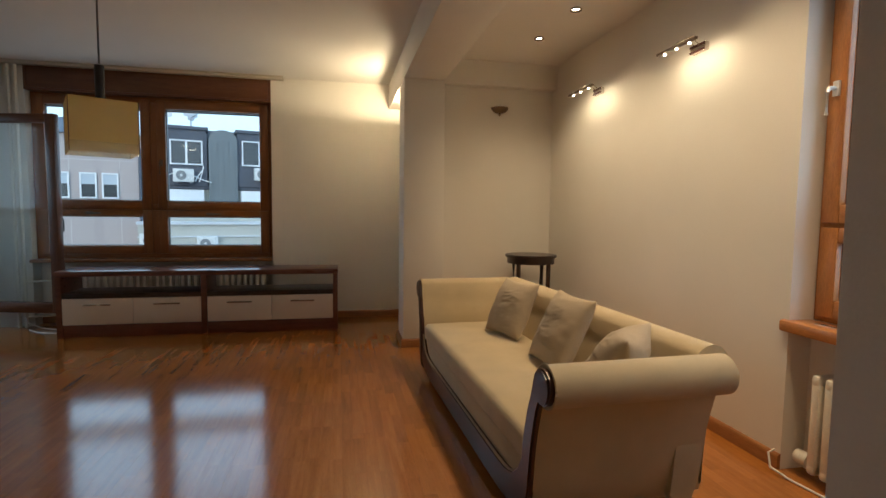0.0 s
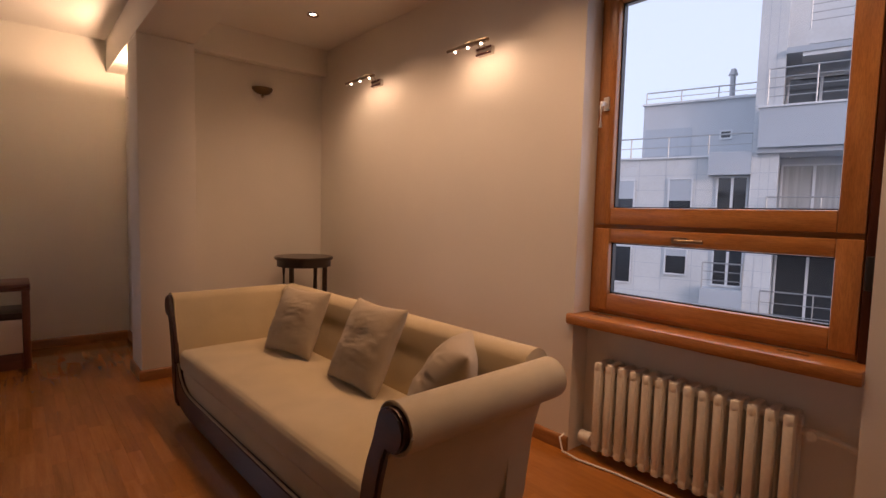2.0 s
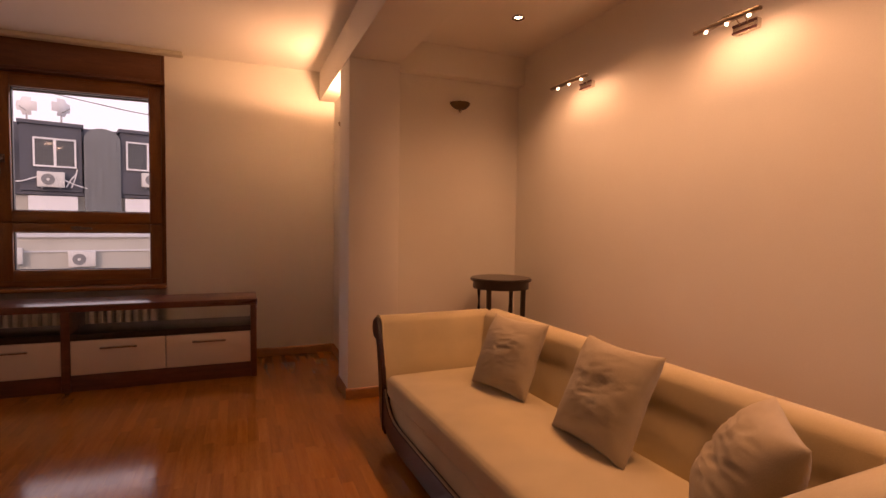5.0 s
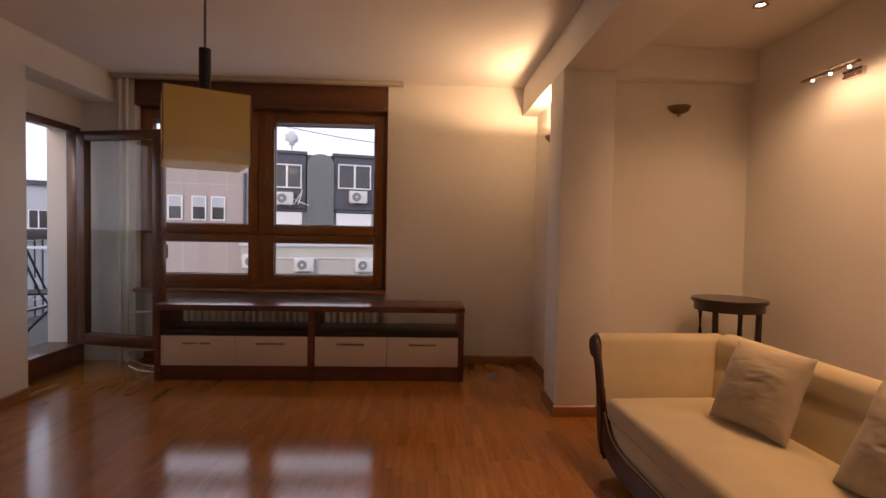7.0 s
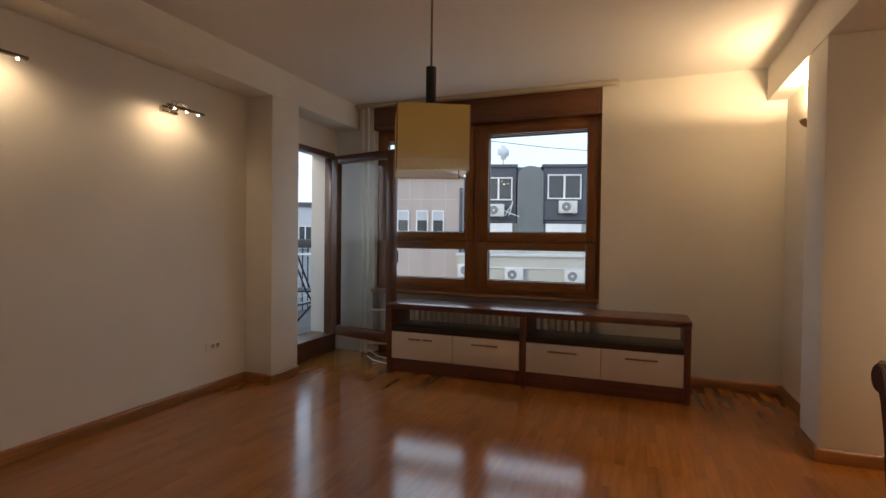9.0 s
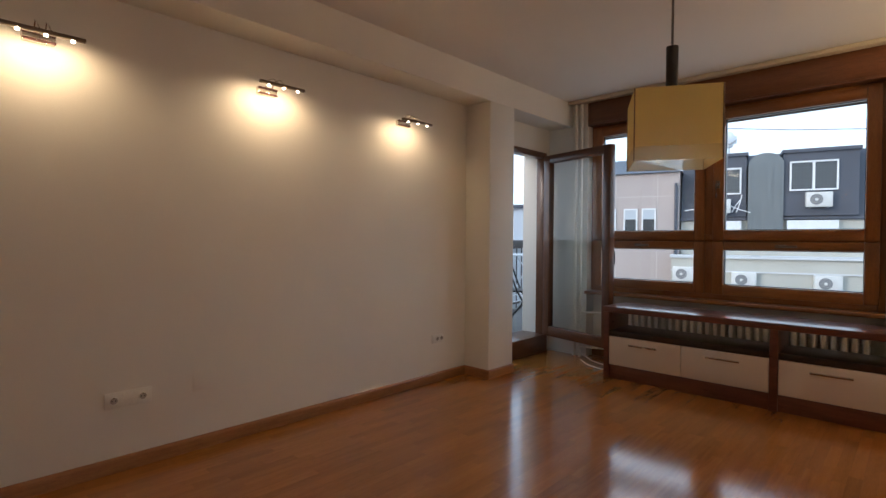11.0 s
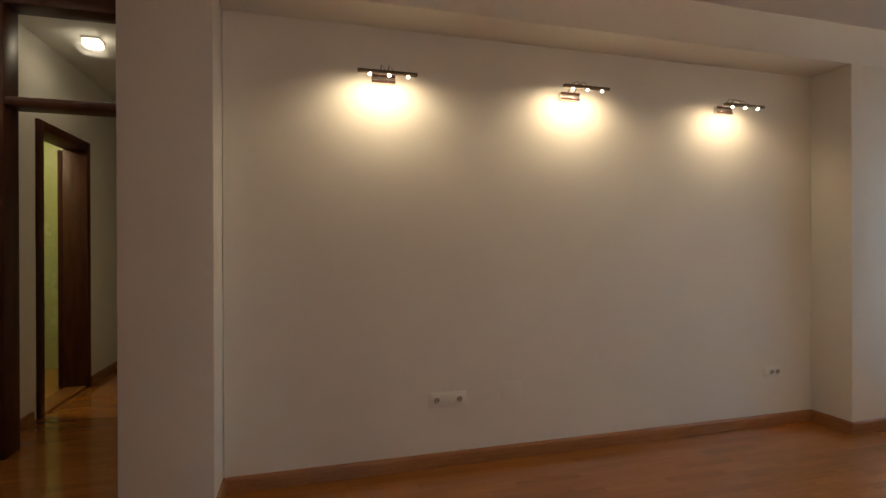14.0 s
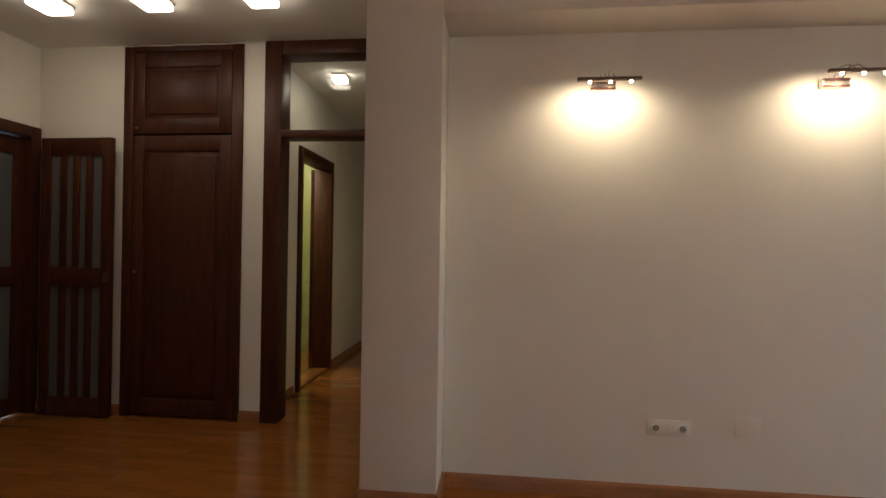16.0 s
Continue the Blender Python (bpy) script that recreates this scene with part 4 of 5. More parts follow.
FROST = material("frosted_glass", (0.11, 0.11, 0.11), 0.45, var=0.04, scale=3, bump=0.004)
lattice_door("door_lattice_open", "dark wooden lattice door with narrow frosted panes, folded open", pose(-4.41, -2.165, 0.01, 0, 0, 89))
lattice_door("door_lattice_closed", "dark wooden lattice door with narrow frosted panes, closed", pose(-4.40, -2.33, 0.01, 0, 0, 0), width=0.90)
lf = thing("door_lattice_frame", "dark wooden frame round the lattice doors", "door frame", kind="structure")
for a in ((-4.478, -4.40, 0, 2.10), (-3.49, -3.42, 0, 2.10), (-4.40, -3.49, 2.02, 2.10)):
    part("frame_member", box(bmesh.new(), a[0], a[1], -2.40, -2.25, a[2], a[3], 0.005), MAHOG, lf)

for x, y, z in ((-3.80, -1.54, DINE_Z), (-3.80, -0.89, DINE_Z), (-3.80, -0.23, DINE_Z), (-5.17, -0.19, DINE_Z)):
    c = thing("ceiling_lamp", "square flat white glass ceiling lamp, lit", "ceiling lamp", group="square ceiling lamps of the hall side")
    w = 0.09 if x > -5 else 0.06
    part("base", box(bmesh.new(), -w, w, -w, w, -0.02, -0.001, 0.004), CHROME, c)
    part("diffuser", box(bmesh.new(), -w + 0.006, w - 0.006, -w + 0.006, w - 0.006, -0.06, -0.02, 0.012), PANEL, c)
    c.matrix_world = pose(x, y, z)
    lamp("ceiling_lamp_glow", "AREA", (x, y, z - 0.065), (x, y, 0), 0.38 if x > -5 else 0.35, colour=(1.0, 0.80, 0.52), size=0.15)

tagged(part("cable", tube(bmesh.new(), [(HALL_X + 0.03, -1.6 + 1.1 * k / 12, 2.688 - 0.006 * math.sin(k * 1.3) ** 2) for k in range(13)], 0.004, 6), WHITE), "thin white cable along the ceiling edge", "cable")


# ---------------------------------------------------------------- balcony
BALC = material("balcony_concrete", (0.14, 0.135, 0.13), 0.8, var=0.12, scale=5, fine=80, bump=0.03)
DARKR = material("dark_railing_paint", (0.045, 0.035, 0.030), 0.5, var=0.1, bump=0.01)
RENDER = material("white_render", (0.57, 0.60, 0.63), 0.85, var=0.05, scale=0.6, fine=30, bump=0.02)
solid("balcony_slab", -5.4, -4.0, 3.6, 9.0, -0.1, 0.12, BALC, "grey concrete balcony slab", "balcony", 0.005)
rail = thing("balcony_railing", "dark painted balcony railing with a broad top rail", "railing")
part("top_rail", box(bmesh.new(), -5.38, -5.28, 3.6, 9.0, 1.06, 1.19, 0.01), DARKR, rail)
part("bottom_rail", box(bmesh.new(), -5.35, -5.31, 3.6, 9.0, 0.20, 0.24, 0.005), DARKR, rail)
part("lower_panel", box(bmesh.new(), -5.36, -5.345, 3.6, 9.0, 0.12, 1.05, 0.003), RENDER, rail, "pale solid parapet panel")
for k in range(41):
    y = 3.68 + k * 0.13
    part("baluster", rod(bmesh.new(), (-5.33, y, 0.12), (-5.33, y, 1.10), 0.008, 6), DARKR, rail)


def drying_rack(at):
    t = thing("drying_rack", "white folding laundry rack on the balcony", "drying rack")
    for y in (-0.3, 0.3):
        part("leg", tube(bmesh.new(), [(-0.28, y, 0), (0.28, y, 0.85)], 0.009, 6), PVC, t)
        part("leg", tube(bmesh.new(), [(0.28, y, 0), (-0.28, y, 0.85)], 0.009, 6), PVC, t)
    for k in range(9):
        x = -0.32 + 0.08 * k
        part("bar", rod(bmesh.new(), (x, -0.5, 0.86), (x, 0.5, 0.86), 0.006, 6), PVC, t)
    for z in (0.15, 0.25):
        part("bar", rod(bmesh.new(), (-0.2, -0.32, z), (-0.2, 0.32, z), 0.006, 6), PVC, t)
    t.matrix_world = at


def folding_chair(at):
    t = thing("folding_chair", "black folding chair on the balcony", "chair")
    part("seat", box(bmesh.new(), -0.2, 0.2, -0.2, 0.2, 0.43, 0.45, 0.006), BLACK, t)
    part("backrest", box(bmesh.new(), -0.19, 0.19, 0.19, 0.21, 0.60, 0.85, 0.006), BLACK, t)
    for x in (-0.2, 0.2):
        part("leg", tube(bmesh.new(), [(x, -0.2, 0), (x, 0.05, 0.45), (x, 0.2, 0.86)], 0.011, 8), BLACK, t)
        part("leg", tube(bmesh.new(), [(x * 0.9, 0.22, 0), (x * 0.9, -0.16, 0.44)], 0.011, 8), BLACK, t)
    t.matrix_world = at


drying_rack(pose(-4.95, 7.38, 0.12, 0, 0, 10))
folding_chair(pose(-4.42, 6.55, 0.12, 0, 0, 120))

# ---------------------------------------------------------------- outside
STREET = -11.0
GROUND = material("city_ground", (0.10, 0.10, 0.10), 0.9, var=0.15, scale=0.3, fine=3, bump=0.02)
tagged(part("ground", box(bmesh.new(), -1500, 1500, -1500, 1500, STREET - 0.5, STREET), GROUND, smooth=False), "grey asphalt street level far below", "ground", kind="structure")
JOINT = material("pale_render_joint", (0.52, 0.48, 0.47), 0.85, bump=0.01)
PINK = material("pink_render", (0.42, 0.365, 0.35), 0.85, var=0.05, scale=0.5, fine=20, bump=0.02)
SLATE = material("slate_grey", (0.075, 0.085, 0.11), 0.6, var=0.12, scale=2, fine=25, bump=0.03)
SEAM = material("zinc_sheet", (0.17, 0.19, 0.20), 0.45, metal=0.4, var=0.10, scale=2, fine=30, bump=0.02, stretch=(4, 4, 0.5))
CREAMR = material("cream_render", (0.46, 0.46, 0.42), 0.85, var=0.05, scale=0.8, fine=20, bump=0.02)
STONE = material("white_stone_cladding", (0.66, 0.68, 0.69), 0.7, var=0.06, scale=0.7, fine=14, bump=0.015)
BLUISH = material("pale_blue_render", (0.46, 0.515, 0.57), 0.8, var=0.04, scale=0.6, fine=20, bump=0.01)
DARKGL = material("dark_window_glass", (0.035, 0.04, 0.045), 0.08, var=0.1, scale=2, bump=0.0, spec=0.8)
CURT = material("net_curtain", (0.42, 0.43, 0.43), 0.9, var=0.15, scale=1.2, fine=20, bump=0.02, stretch=(10, 10, 0.4))
METAL = material("galvanised_rail", (0.42, 0.43, 0.44), 0.4, metal=0.8, bump=0.004)
GRILLE = material("fan_grille_grey", (0.20, 0.21, 0.22), 0.6, var=0.15, scale=30, fine=90, bump=0.02)
ACW = material("aircon_casing", (0.62, 0.63, 0.62), 0.5, var=0.05, bump=0.004)


def facade_window(house, s0, s1, z0, z1, y=0.0, panes=2, curtain=False, shutter=0.0):
    """A framed window set into a facade; local x along, local -y outwards."""
    w = part("window", box(bmesh.new(), s0, s1, y - 0.02, y + 0.02, z0, z1), DARKGL if not curtain else CURT, house, smooth=False)
    f = 0.055
    for a in ((s0, s0 + f, z0, z1), (s1 - f, s1, z0, z1), (s0 + f, s1 - f, z0, z0 + f), (s0 + f, s1 - f, z1 - f, z1)):
        part("frame", box(bmesh.new(), a[0], a[1], y - 0.07, y - 0.01, a[2], a[3]), PVC, w, smooth=False)
    for k in range(1, panes):
        x = s0 + (s1 - s0) * k / panes
        part("frame", box(bmesh.new(), x - 0.04, x + 0.04, y - 0.06, y - 0.01, z0 + f, z1 - f), PVC, w, smooth=False)
    if shutter:
        part("shutter", box(bmesh.new(), s0 + f, s1 - f, y - 0.05, y - 0.025, z1 - (z1 - z0) * shutter, z1 - f), BLUISH, w, smooth=False)
    return w


def aircon(at):
    t = thing("air_conditioner", "white outdoor air-conditioning unit on the wall", "air conditioner", group="air conditioners on the far houses")
    part("casing", box(bmesh.new(), -0.38, 0.38, -0.3, 0.0, 0, 0.52, 0.02), ACW, t)
    bm = bmesh.new()
    bmesh.ops.create_cone(bm, cap_ends=True, segments=20, radius1=0.19, radius2=0.19, depth=0.02, matrix=Matrix.Translation((-0.08, -0.305, 0.26)) @ Matrix.Rotation(radians(90), 4, "X"))
    part("fan_grille", bm, GRILLE, t, "grey round fan grille")
    part("fan_hub", rod(bmesh.new(), (-0.08, -0.33, 0.26), (-0.08, -0.30, 0.26), 0.05, 12), ACW, t)
    for x in (-0.25, 0.25):
        part("bracket", box(bmesh.new(), x - 0.02, x + 0.02, -0.3, 0.0, -0.05, 0.0), METAL, t)
    t.matrix_world = at
    return t


def railing(house, s0, s1, y, z0, z1, bars=4, posts=1.2):
    for k in range(bars):
        z = z0 + (z1 - z0) * (k + 1) / bars
        part("rail_bar", rod(bmesh.new(), (s0, y, z), (s1, y, z), 0.025 if k == bars - 1 else 0.014, 6), METAL, house, smooth=False)
    n = max(2, int(abs(s1 - s0) / posts) + 1)
    for k in range(n):
        s = s0 + (s1 - s0) * k / (n - 1)
        part("rail_post", rod(bmesh.new(), (s, y, z0), (s, y, z1), 0.022, 6), METAL, house, smooth=False)


# houses across the street to the north; their fronts run along local x
NF = pose(-6.3, 22.5, 0, 0, 0, 15)
h1 = thing("mansard_house", "dark slate mansard house front with dormers and a zinc barrel roof", "house")
part("wall", box(bmesh.new(), -1.45, 9.0, 0.35, 8.0, STREET, 2.05), CREAMR, h1, smooth=False)
mr = extrude(bmesh.new(), [(0.3, 2.0), (1.0, 4.55), (8.0, 4.75), (8.0, 2.0)], -1.45, 9.0, "x")
part("roof", mr, SLATE, h1, "dark slate mansard roof", smooth=False)
part("gutter", box(bmesh.new(), -1.5, 9.0, 0.18, 0.36, 2.02, 2.12), SLATE, h1)
for a, b in ((-0.95, 0.76), (1.93, 4.1), (5.9, 7.9)):
    d = part("dormer", box(bmesh.new(), a, b, 0.12, 1.6, 2.15, 4.42), SLATE, h1, smooth=False)
    part("dormer_cap", box(bmesh.new(), a - 0.06, b + 0.06, 0.04, 1.6, 4.42, 4.54), SLATE, h1, smooth=False)
facade_window(h1, -0.60, 0.60, 2.98, 3.98, 0.10)
facade_window(h1, 2.10, 3.52, 3.04, 4.10, 0.10)
facade_window(h1, 6.2, 7.5, 3.0, 4.1, 0.10)
for a, b in ((-0.75, 0.62), (2.05, 3.55), (5.9, 7.5)):
    part("awning", box(bmesh.new(), a, b, 0.05, 0.3, 1.45, 1.98), PVC, h1, "white roller blind", smooth=False)
bm = bmesh.new()
pts = [(0.82, 1.5)] + [(1.37 - 0.55 * math.cos(math.pi * k / 12), 4.05 + 0.42 * math.sin(math.pi * k / 12)) for k in range(13)] + [(1.92, 1.5)]
extrude(bm, pts, 0.0, 1.6, "y")
part("barrel_roof", bm, SEAM, h1, "zinc barrel-vaulted bay")
for k in range(5):
    s = 0.93 + 0.22 * k
    part("seam", box(bmesh.new(), s - 0.012, s + 0.012, -0.03, 0.0, 1.5, 4.05), SEAM, h1, smooth=False)
h1.matrix_world = NF
for s, z in ((-0.12, 2.28), (2.95, 2.44)):
    aircon(NF @ pose(s, 0.10, z))
dish = thing("satellite_dish", "white satellite dish on a roof mast", "satellite dish")
bm = bmesh.new()
bmesh.ops.create_uvsphere(bm, u_segments=20, v_segments=10, radius=0.55, matrix=Matrix.Diagonal((1, 1, 1, 1)))
bmesh.ops.delete(bm, geom=[v for v in bm.verts if v.co.y > -0.36], context="VERTS")
bmesh.ops.translate(bm, verts=bm.verts, vec=(0, 0.45, 0.75))
part("reflector", bm, PVC, dish)
part("mast", rod(bmesh.new(), (0, 0, 0), (0, 0, 0.75), 0.03, 8), METAL, dish)
part("arm", rod(bmesh.new(), (0, 0, 0.55), (0, -0.5, 0.65), 0.015, 6), METAL, dish)
dish.matrix_world = NF @ pose(0.2, 1.4, 4.54, 0, 0, 30)
copy_thing(dish, NF @ pose(-0.8, 1.6, 4.5, 0, 0, -20))
for pts in ([(-1.3, 0.0, 2.4), (-0.9, -0.05, 2.45), (-0.5, 0.0, 2.62)], [(0.15, 0.0, 2.6), (0.5, -0.05, 2.42), (0.9, -0.05, 2.28)], [(0.45, 0.0, 2.3), (0.55, -0.05, 2.6), (0.62, 0.0, 2.95)], [(0.3, 0.0, 2.3), (0.42, -0.05, 2.55), (0.6, 0.0, 2.8)]):
    c = tagged(part("cable", tube(bmesh.new(), pts, 0.022, 6), PVC), "white conduit pipe on the dark house front", "pipe")
    c.matrix_world = NF

h2 = thing("pink_house", "pale pink rendered house front with a low grey hipped roof", "house")
part("wall", box(bmesh.new(), -7.4, -1.5, 0.0, 7.0, STREET, 3.95), PINK, h2, smooth=False)
bm = bmesh.new()
vs = [bm.verts.new(p) for p in ((-7.5, -0.15, 3.95), (-1.4, -0.15, 3.95), (-1.4, 7.1, 3.95), (-7.5, 7.1, 3.95), (-3.5, 3.2, 5.0), (-4.4, 3.2, 5.0))]
for f in ((0, 1, 4, 5), (1, 2, 4), (2, 3, 5, 4), (3, 0, 5), (3, 2, 1, 0)):
    bm.faces.new([vs[k] for k in f])
part("roof", bm, SLATE, h2, "low grey hipped roof", smooth=False)
for s in (-6.6, -5.3, -4.4, -3.55, -2.85):
    facade_window(h2, s - 0.04, s + 0.50, 1.55, 2.52, 0.0, 1, False, 0.45)
for z in (0.95, 3.0):
    part("render_joint", box(bmesh.new(), -7.4, -1.5, -0.006, 0.0, z - 0.012, z + 0.012), JOINT, h2, smooth=False)
for s in (-2.3, -3.9):
    part("render_joint", box(bmesh.new(), s - 0.012, s + 0.012, -0.007, 0.0, -3, 3.9), JOINT, h2, smooth=False)
part("downpipe", rod(bmesh.new(), (-1.62, -0.08, STREET), (-1.62, -0.08, 3.5), 0.06, 8), SLATE, h2)
h2.matrix_world = NF

h3 = thing("low_annex", "cream rendered low annex with a flat coping", "house")
part("wall", box(bmesh.new(), -1.7, 9.0, -0.9, 0.3, STREET, 0.58), CREAMR, h3, smooth=False)
part("coping", box(bmesh.new(), -1.75, 9.0, -1.0, 0.34, 0.58, 0.68), RENDER, h3, smooth=False)
part("string_course", box(bmesh.new(), -1.72, 9.0, -0.95, -0.9, 0.08, 0.13), RENDER, h3, smooth=False)
h3.matrix_world = NF
for s, z in ((0.68, -0.42), (-1.25, -0.28), (3.1, -0.45)):
    aircon(NF @ pose(s, -0.9, z))
part("overhead_wire", tube(bmesh.new(), [(-7.0, -1.0, 6.4), (-2.0, -1.0, 5.55), (2.0, -1.0, 5.05), (8.9, -1.0, 4.5), (8.95, 0.9, 4.5)], 0.014, 5), BLACK, h1, "thin black wire")

# far flats seen past the balcony door
BRICKISH = material("rust_render", (0.36, 0.17, 0.12), 0.85, var=0.1, scale=0.5, fine=10, bump=0.02)
h4 = thing("apartment_block", "far grey-white apartment block with balconies", "house")
part("wall", box(bmesh.new(), -9, 9, 0, 9, STREET, 4.0), BLUISH, h4, smooth=False)
part("roof", box(bmesh.new(), -9.3, 9.3, -0.3, 9.3, 4.0, 4.3), SLATE, h4, smooth=False)
for z in (-6, -3, 0):
    part("balcony", box(bmesh.new(), -8.5, 8.5, -1.0, 0.0, z - 0.1, z + 0.9), BRICKISH if z == -6 else RENDER, h4, smooth=False)
for z in (-5, -2, 1):
    for k in range(9):
        facade_window(h4, -8.2 + 1.9 * k, -7.1 + 1.9 * k, z, z + 1.3, 0.0, 2)
h4.matrix_world = pose(-27, 37, 0, 0, 0, 36)
# unseen copy to the west, added only to fill the balcony door's reflection
copy_thing(h4, pose(-30, 4, 0, 0, 0, 90))

# white flats across the street to the east
EF = pose(17.83, 5.67, 0, 0, 0, -75)
h5 = thing("white_apartment_house", "white stone-clad apartment house with stepped terraces and balconies", "house")


# tower part, nearer the south
part("pier", box(bmesh.new(), -1.03, -0.30, 0.0, 6.0, STREET, 9.0), STONE, h5, "white stone-clad pier", smooth=False)
part("wall", box(bmesh.new(), -0.30, 9.0, 1.5, 6.0, STREET, 9.0), STONE, h5, smooth=False)
for k in range(5):
    z = 3.5 - 2.95 * k + 2.95
    part("slab", box(bmesh.new(), -0.88 if k == 1 else -0.3, 9.0, -0.2, 1.5, z - 0.18, z), BLUISH, h5, smooth=False)
part("parapet", box(bmesh.new(), -0.88, 9.0, -0.35, -0.2, 3.48, 4.68), BLUISH, h5, "pale blue balcony parapet", smooth=False)
part("parapet_coping", box(bmesh.new(), -0.92, 9.0, -0.4, -0.15, 4.68, 4.74), PVC, h5, smooth=False)
part("parapet_end", box(bmesh.new(), -0.88, -0.75, -0.2, 0.0, 3.48, 4.68), BLUISH, h5, smooth=False)
railing(h5, -0.70, 9.0, -0.27, 4.74, 5.85, 4)
part("upper_parapet", box(bmesh.new(), 0.25, 9.0, -0.1, 0.05, 6.5, 6.95), STONE, h5, smooth=False)
railing(h5, 0.25, 9.0, 0.0, 6.95, 7.9, 4)
part("awning", box(bmesh.new(), 0.1, 9.0, -0.15, 0.7, 6.15, 6.3), PVC, h5, "rolled white awning", smooth=False)
for z0, z1, cu in ((0.8, 3.1, True), (-2.2, 0.2, False), (-5.2, -2.8, False), (3.7, 5.9, False)):
    for a, b in ((-0.24, 1.55), (1.75, 3.6), (4.0, 5.9), (6.2, 8.0)):
        facade_window(h5, a, b, z0, z1, 1.48, 2, cu)
for z in (0.55, -2.4):
    railing(h5, -0.55, 9.0, -0.15, z + 0.35, z + 1.42, 3)
# stepped part, further north (local x is negative)
part("wall_low", box(bmesh.new(), -6.1, -1.03, 0.3, 6.0, STREET, 3.3), STONE, h5, smooth=False)
part("wall_top", box(bmesh.new(), -4.75, -1.03, 1.6, 6.0, 3.3, 5.45), RENDER, h5, smooth=False)
part("roof_coping", box(bmesh.new(), -4.8, -1.03, 1.5, 6.0, 5.45, 5.52), PVC, h5, smooth=False)
part("terrace_coping", box(bmesh.new(), -6.15, -1.03, 0.22, 0.5, 3.3, 3.36), PVC, h5, smooth=False)
railing(h5, -4.7, -1.05, 1.7, 5.52, 5.95, 2)
railing(h5, -6.1, -1.05, 0.35, 3.36, 4.05, 2)
fl = part("flue", rod(bmesh.new(), (-1.9, 2.2, 5.5), (-1.9, 2.2, 6.45), 0.09, 12), METAL, h5, "steel roof flue")
part("flue_cap", rod(bmesh.new(), (-1.9, 2.2, 6.40), (-1.9, 2.2, 6.62), 0.16, 12, 0.08), METAL, fl)
part("roof_hatch", box(bmesh.new(), -2.4, -1.4, 1.9, 2.8, 5.45, 5.62), PVC, h5, smooth=False)
part("ribbon_shutter", box(bmesh.new(), -4.65, -3.05, 1.55, 1.6, 3.55, 4.55), BLUISH, h5, "closed pale blue shutter", smooth=False)
facade_window(h5, -2.15, -1.75, 4.05, 4.38, 1.6, 1)
part("bay_box", box(bmesh.new(), -2.24, -1.03, -0.1, 0.3, 2.68, 3.42), BLUISH, h5, "pale blue balcony box", smooth=False)
part("bay_box", box(bmesh.new(), -2.24, -1.03, -0.3, 0.3, -1.62, -1.05), BLUISH, h5, "pale blue balcony box", smooth=False)
railing(h5, -2.2, -1.05, -0.25, -1.05, -0.2, 3)
for a, b, z0, z1, sh in ((-3.5, -2.7, 1.2, 2.63, 0.55), (-2.0, -1.08, 0.9, 2.66, 0), (-3.5, -2.75, -0.75, 0.2, 0.3), (-2.0, -1.08, -1.0, 0.25, 0), (-5.4, -4.6, 1.2, 2.6, 0.5), (-5.4, -4.6, -1.2, 0.2, 0), (-3.5, -2.75, -3.5, -2.3, 0.3), (-2.0, -1.08, -3.8, -2.4, 0)):
    facade_window(h5, a, b, z0, z1, 0.3, 2 if b - a > 0.85 else 1, False, sh)
for k in range(22):
    z = -5.6 + 0.52 * k
    part("cladding_joint", box(bmesh.new(), -1.035, -0.30, -0.008, 0.0, z, z + 0.012), BLUISH, h5, smooth=False)
    if z < 3.1:
        part("cladding_joint", box(bmesh.new(), -6.1, -1.035, 0.292, 0.3, z, z + 0.012), BLUISH, h5, smooth=False)
for k in range(5):
    z = 6.45 - 2.95 * k
    part("lintel_band", box(bmesh.new(), -0.3, 9.0, 1.44, 1.5, z - 0.46, z - 0.19), RENDER, h5, smooth=False)
for x in (-5.9, -4.5, -3.6, -2.62, -2.1):
    part("cladding_joint", box(bmesh.new(), x - 0.006, x + 0.006, 0.291, 0.3, STREET, 3.28), BLUISH, h5, smooth=False)
for x in (-0.78, -0.54):
    part("cladding_joint", box(bmesh.new(), x - 0.005, x + 0.005, -0.009, 0.0, STREET, 9.0), BLUISH, h5, smooth=False)
h5.matrix_world = EF

# ---------------------------------------------------------------- parquet strips
SW, SL = 0.057, 0.36
JOINED = OAK.copy()
JOINED.name = "oak_strip_field"
jn, jl = JOINED.node_tree.nodes, JOINED.node_tree.links
geo = jn.new("ShaderNodeNewGeometry")
for nd in jn:
    if nd.type == "VALTORGB":
        nd.color_ramp.elements[0].color, nd.color_ramp.elements[1].color = (0.325, 0.114, 0.0195, 1), (0.385, 0.146, 0.027, 1)
for nd in list(jn):
    if nd.type == "OBJECT_INFO":
        for lk in list(nd.outputs["Random"].links):
            jl.new(geo.outputs["Random Per Island"], lk.to_socket)


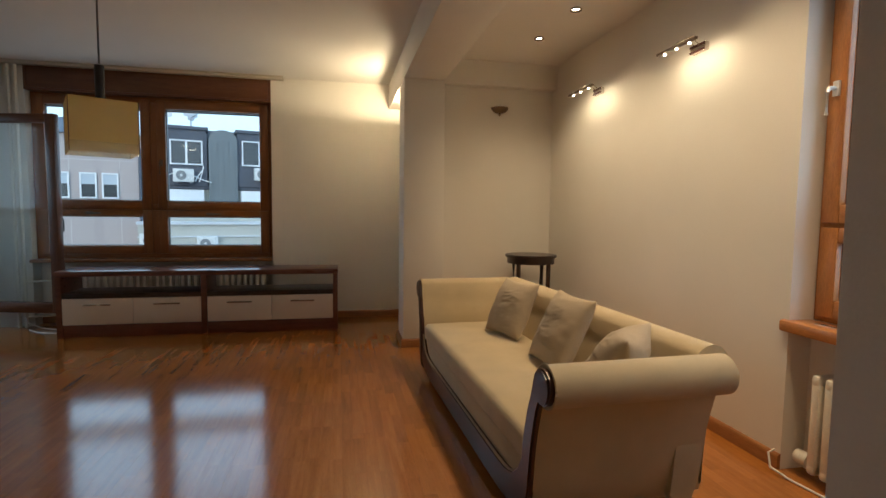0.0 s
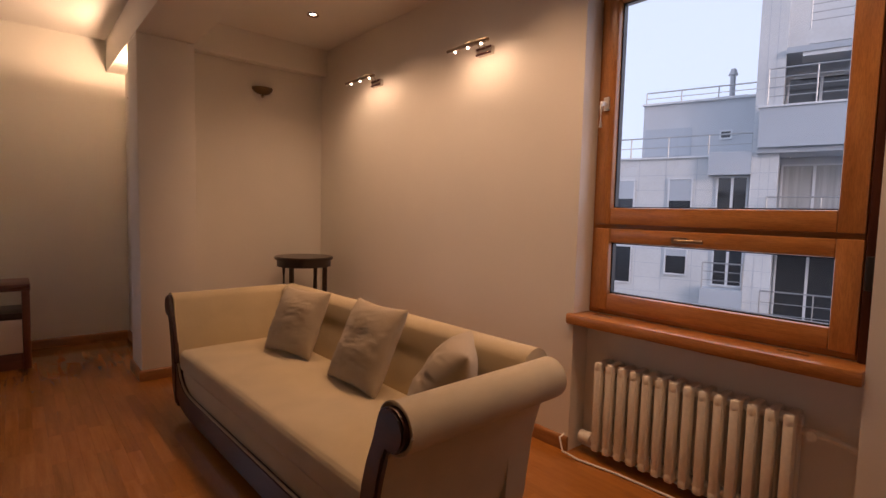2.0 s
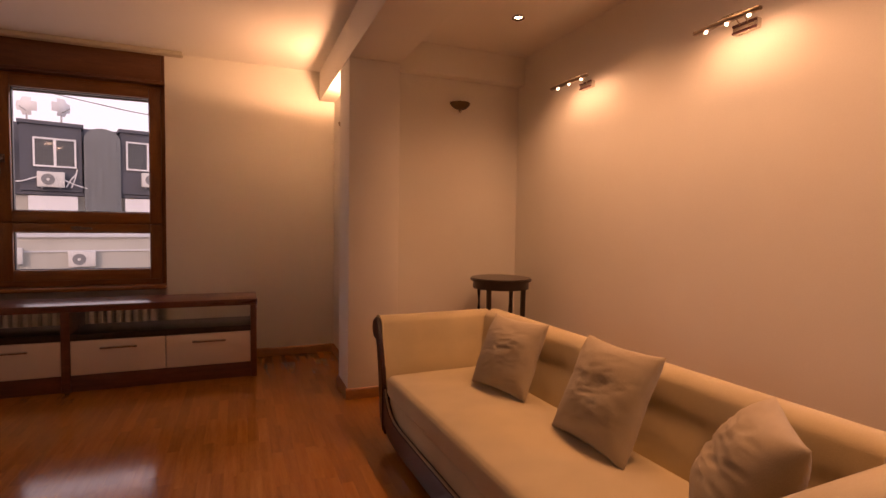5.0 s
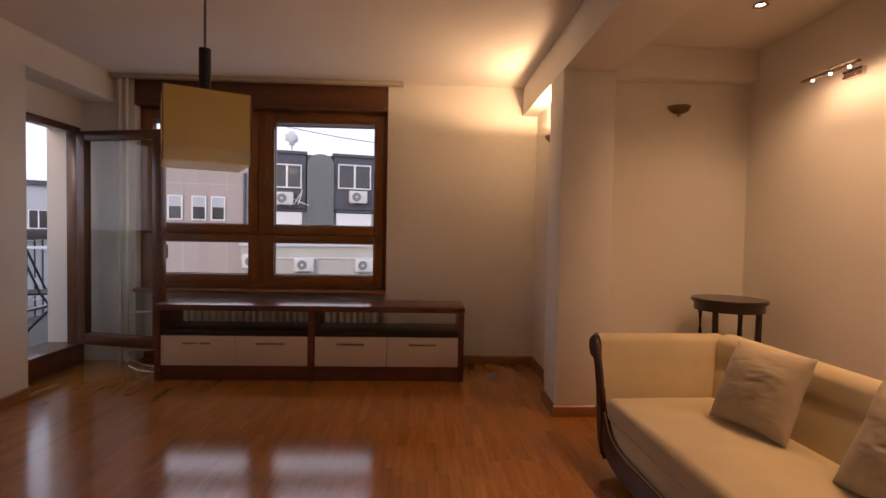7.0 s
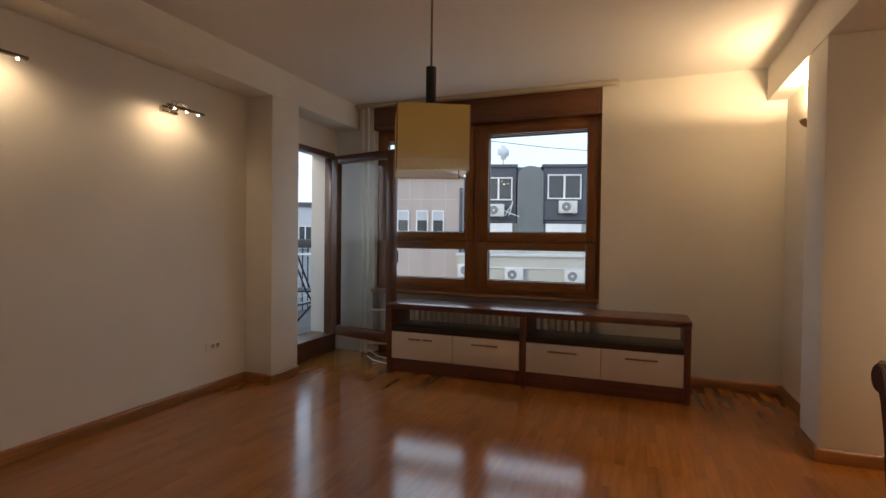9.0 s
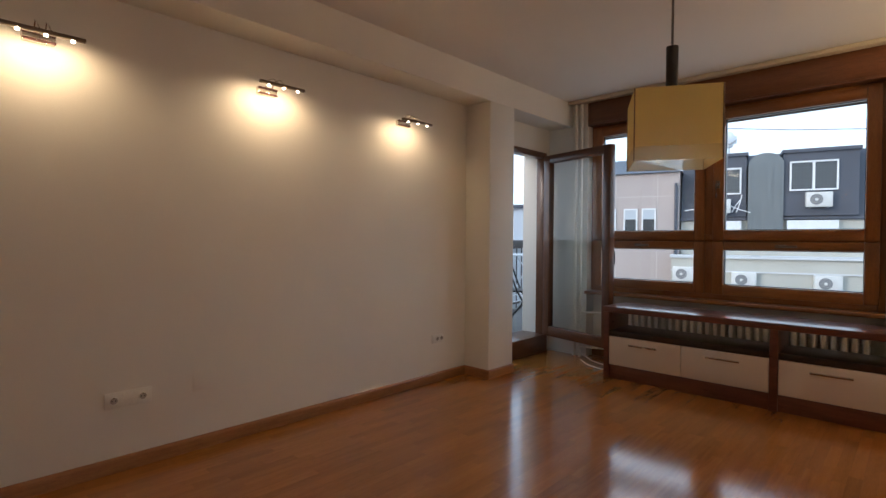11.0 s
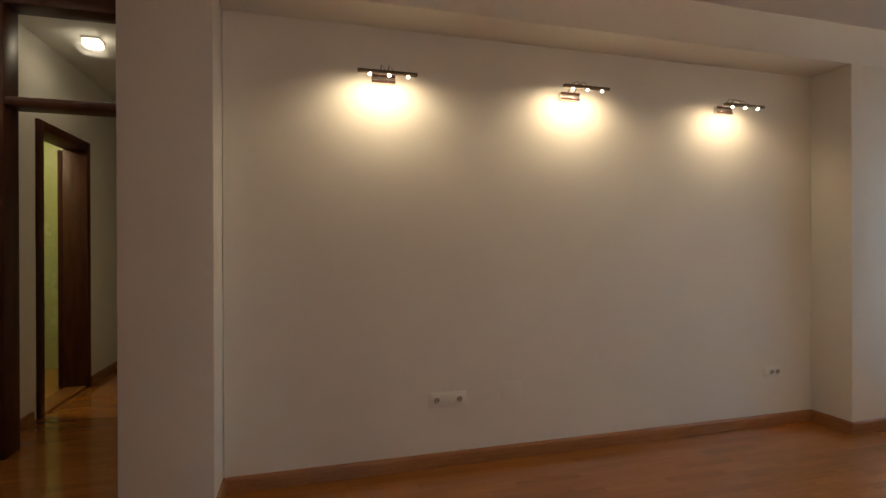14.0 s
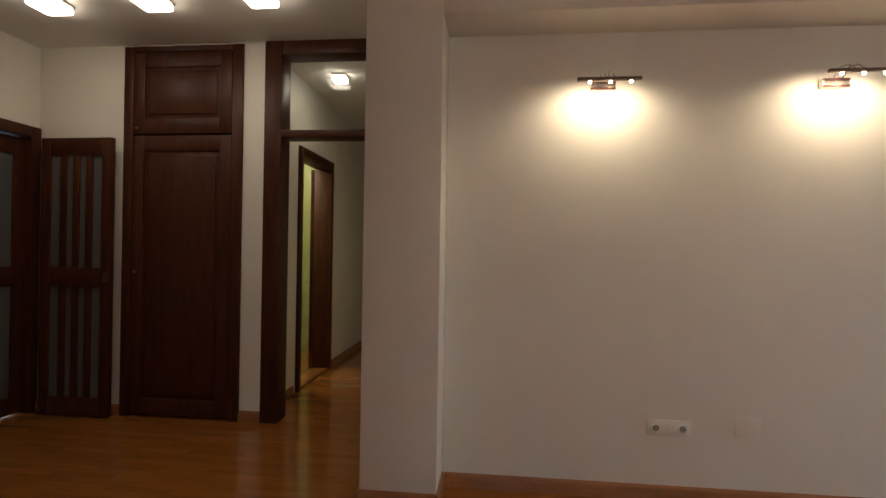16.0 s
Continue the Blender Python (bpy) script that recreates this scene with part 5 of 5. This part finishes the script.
def strip_coords(w, l):
    c = 0.00025
    v = [(-w / 2, -l / 2, -0.012), (w / 2, -l / 2, -0.012), (w / 2, l / 2, -0.012), (-w / 2, l / 2, -0.012)]
    v += [(x, y, -c) for x, y, z in v[:4]]
    v += [(x * (1 - 2 * c / w), y * (1 - 2 * c / l), 0.0) for x, y, z in v[:4]]
    f = [(4, 5, 9, 8), (5, 6, 10, 9), (6, 7, 11, 10), (7, 4, 8, 11), (8, 9, 10, 11), (0, 1, 5, 4), (1, 2, 6, 5), (2, 3, 7, 6), (3, 0, 4, 7)]
    return v, f


sv, sf = strip_coords(SW - 0.00002, SL - 0.00002)
strip_me = bpy.data.meshes.new("parquet_strip")
strip_me.from_pydata(sv, [], sf)
strip_me.materials.append(OAK)
fv, ff = [], []


def lay_board(x0, x1, y0, y1, lean):
    """One strip of the joined field: a top face with bevelled long edges."""
    b, h, g = len(fv), (x1 - x0) / 2 * lean, 0.00015
    fv.extend([(x0, y0, -0.0010), (x1, y0, -0.0010), (x1, y1, -0.0010), (x0, y1, -0.0010),
               (x0 + g, y0 + g, h), (x1 - g, y0 + g, -h), (x1 - g, y1 - g, -h), (x0 + g, y1 - g, h)])
    ff.extend(tuple(k + b for k in q) for q in ((4, 5, 6, 7), (0, 1, 5, 4), (1, 2, 6, 5), (2, 3, 7, 6), (3, 0, 4, 7)))


rng = random.Random(5)
col = 0
x = W_WALL
while x < E_WALL + 0.12:
    off = rng.random() * SL
    y = -2.27 - off
    while y < N_WALL:
        cx, cy = x + SW / 2, y + SL / 2
        tilt, pitch = radians(rng.uniform(-0.12, 0.12)), radians(rng.uniform(-0.015, 0.015))
        if -2.05 < cx < 0.10 and 2.10 < cy < 4.40:
            ob = new("parquet_strip", strip_me)
            ob.parent = floor
            ob.location = (cx, cy, 0)
            ob.rotation_euler = (pitch, tilt, 0)
        elif y < N_WALL - 0.005:
            lay_board(cx - SW / 2, cx + SW / 2, max(y, -2.5), min(y + SL, N_WALL), tilt)
        y += SL
    x += SW
x = -8.0
while x < W_WALL:
    y = -2.27 - rng.random() * SL
    while y < 0.55:
        lay_board(x, x + SW, max(y, -2.5), min(y + SL, 0.70), 0.0)
        y += SL
    x += SW
field = bpy.data.meshes.new("parquet_field")
field.from_pydata(fv, [], ff)
field.materials.append(JOINED)
fo = new("parquet_field", field)
fo.parent = floor
tagged(fo, "glossy oak parquet strips", kind="stuff")
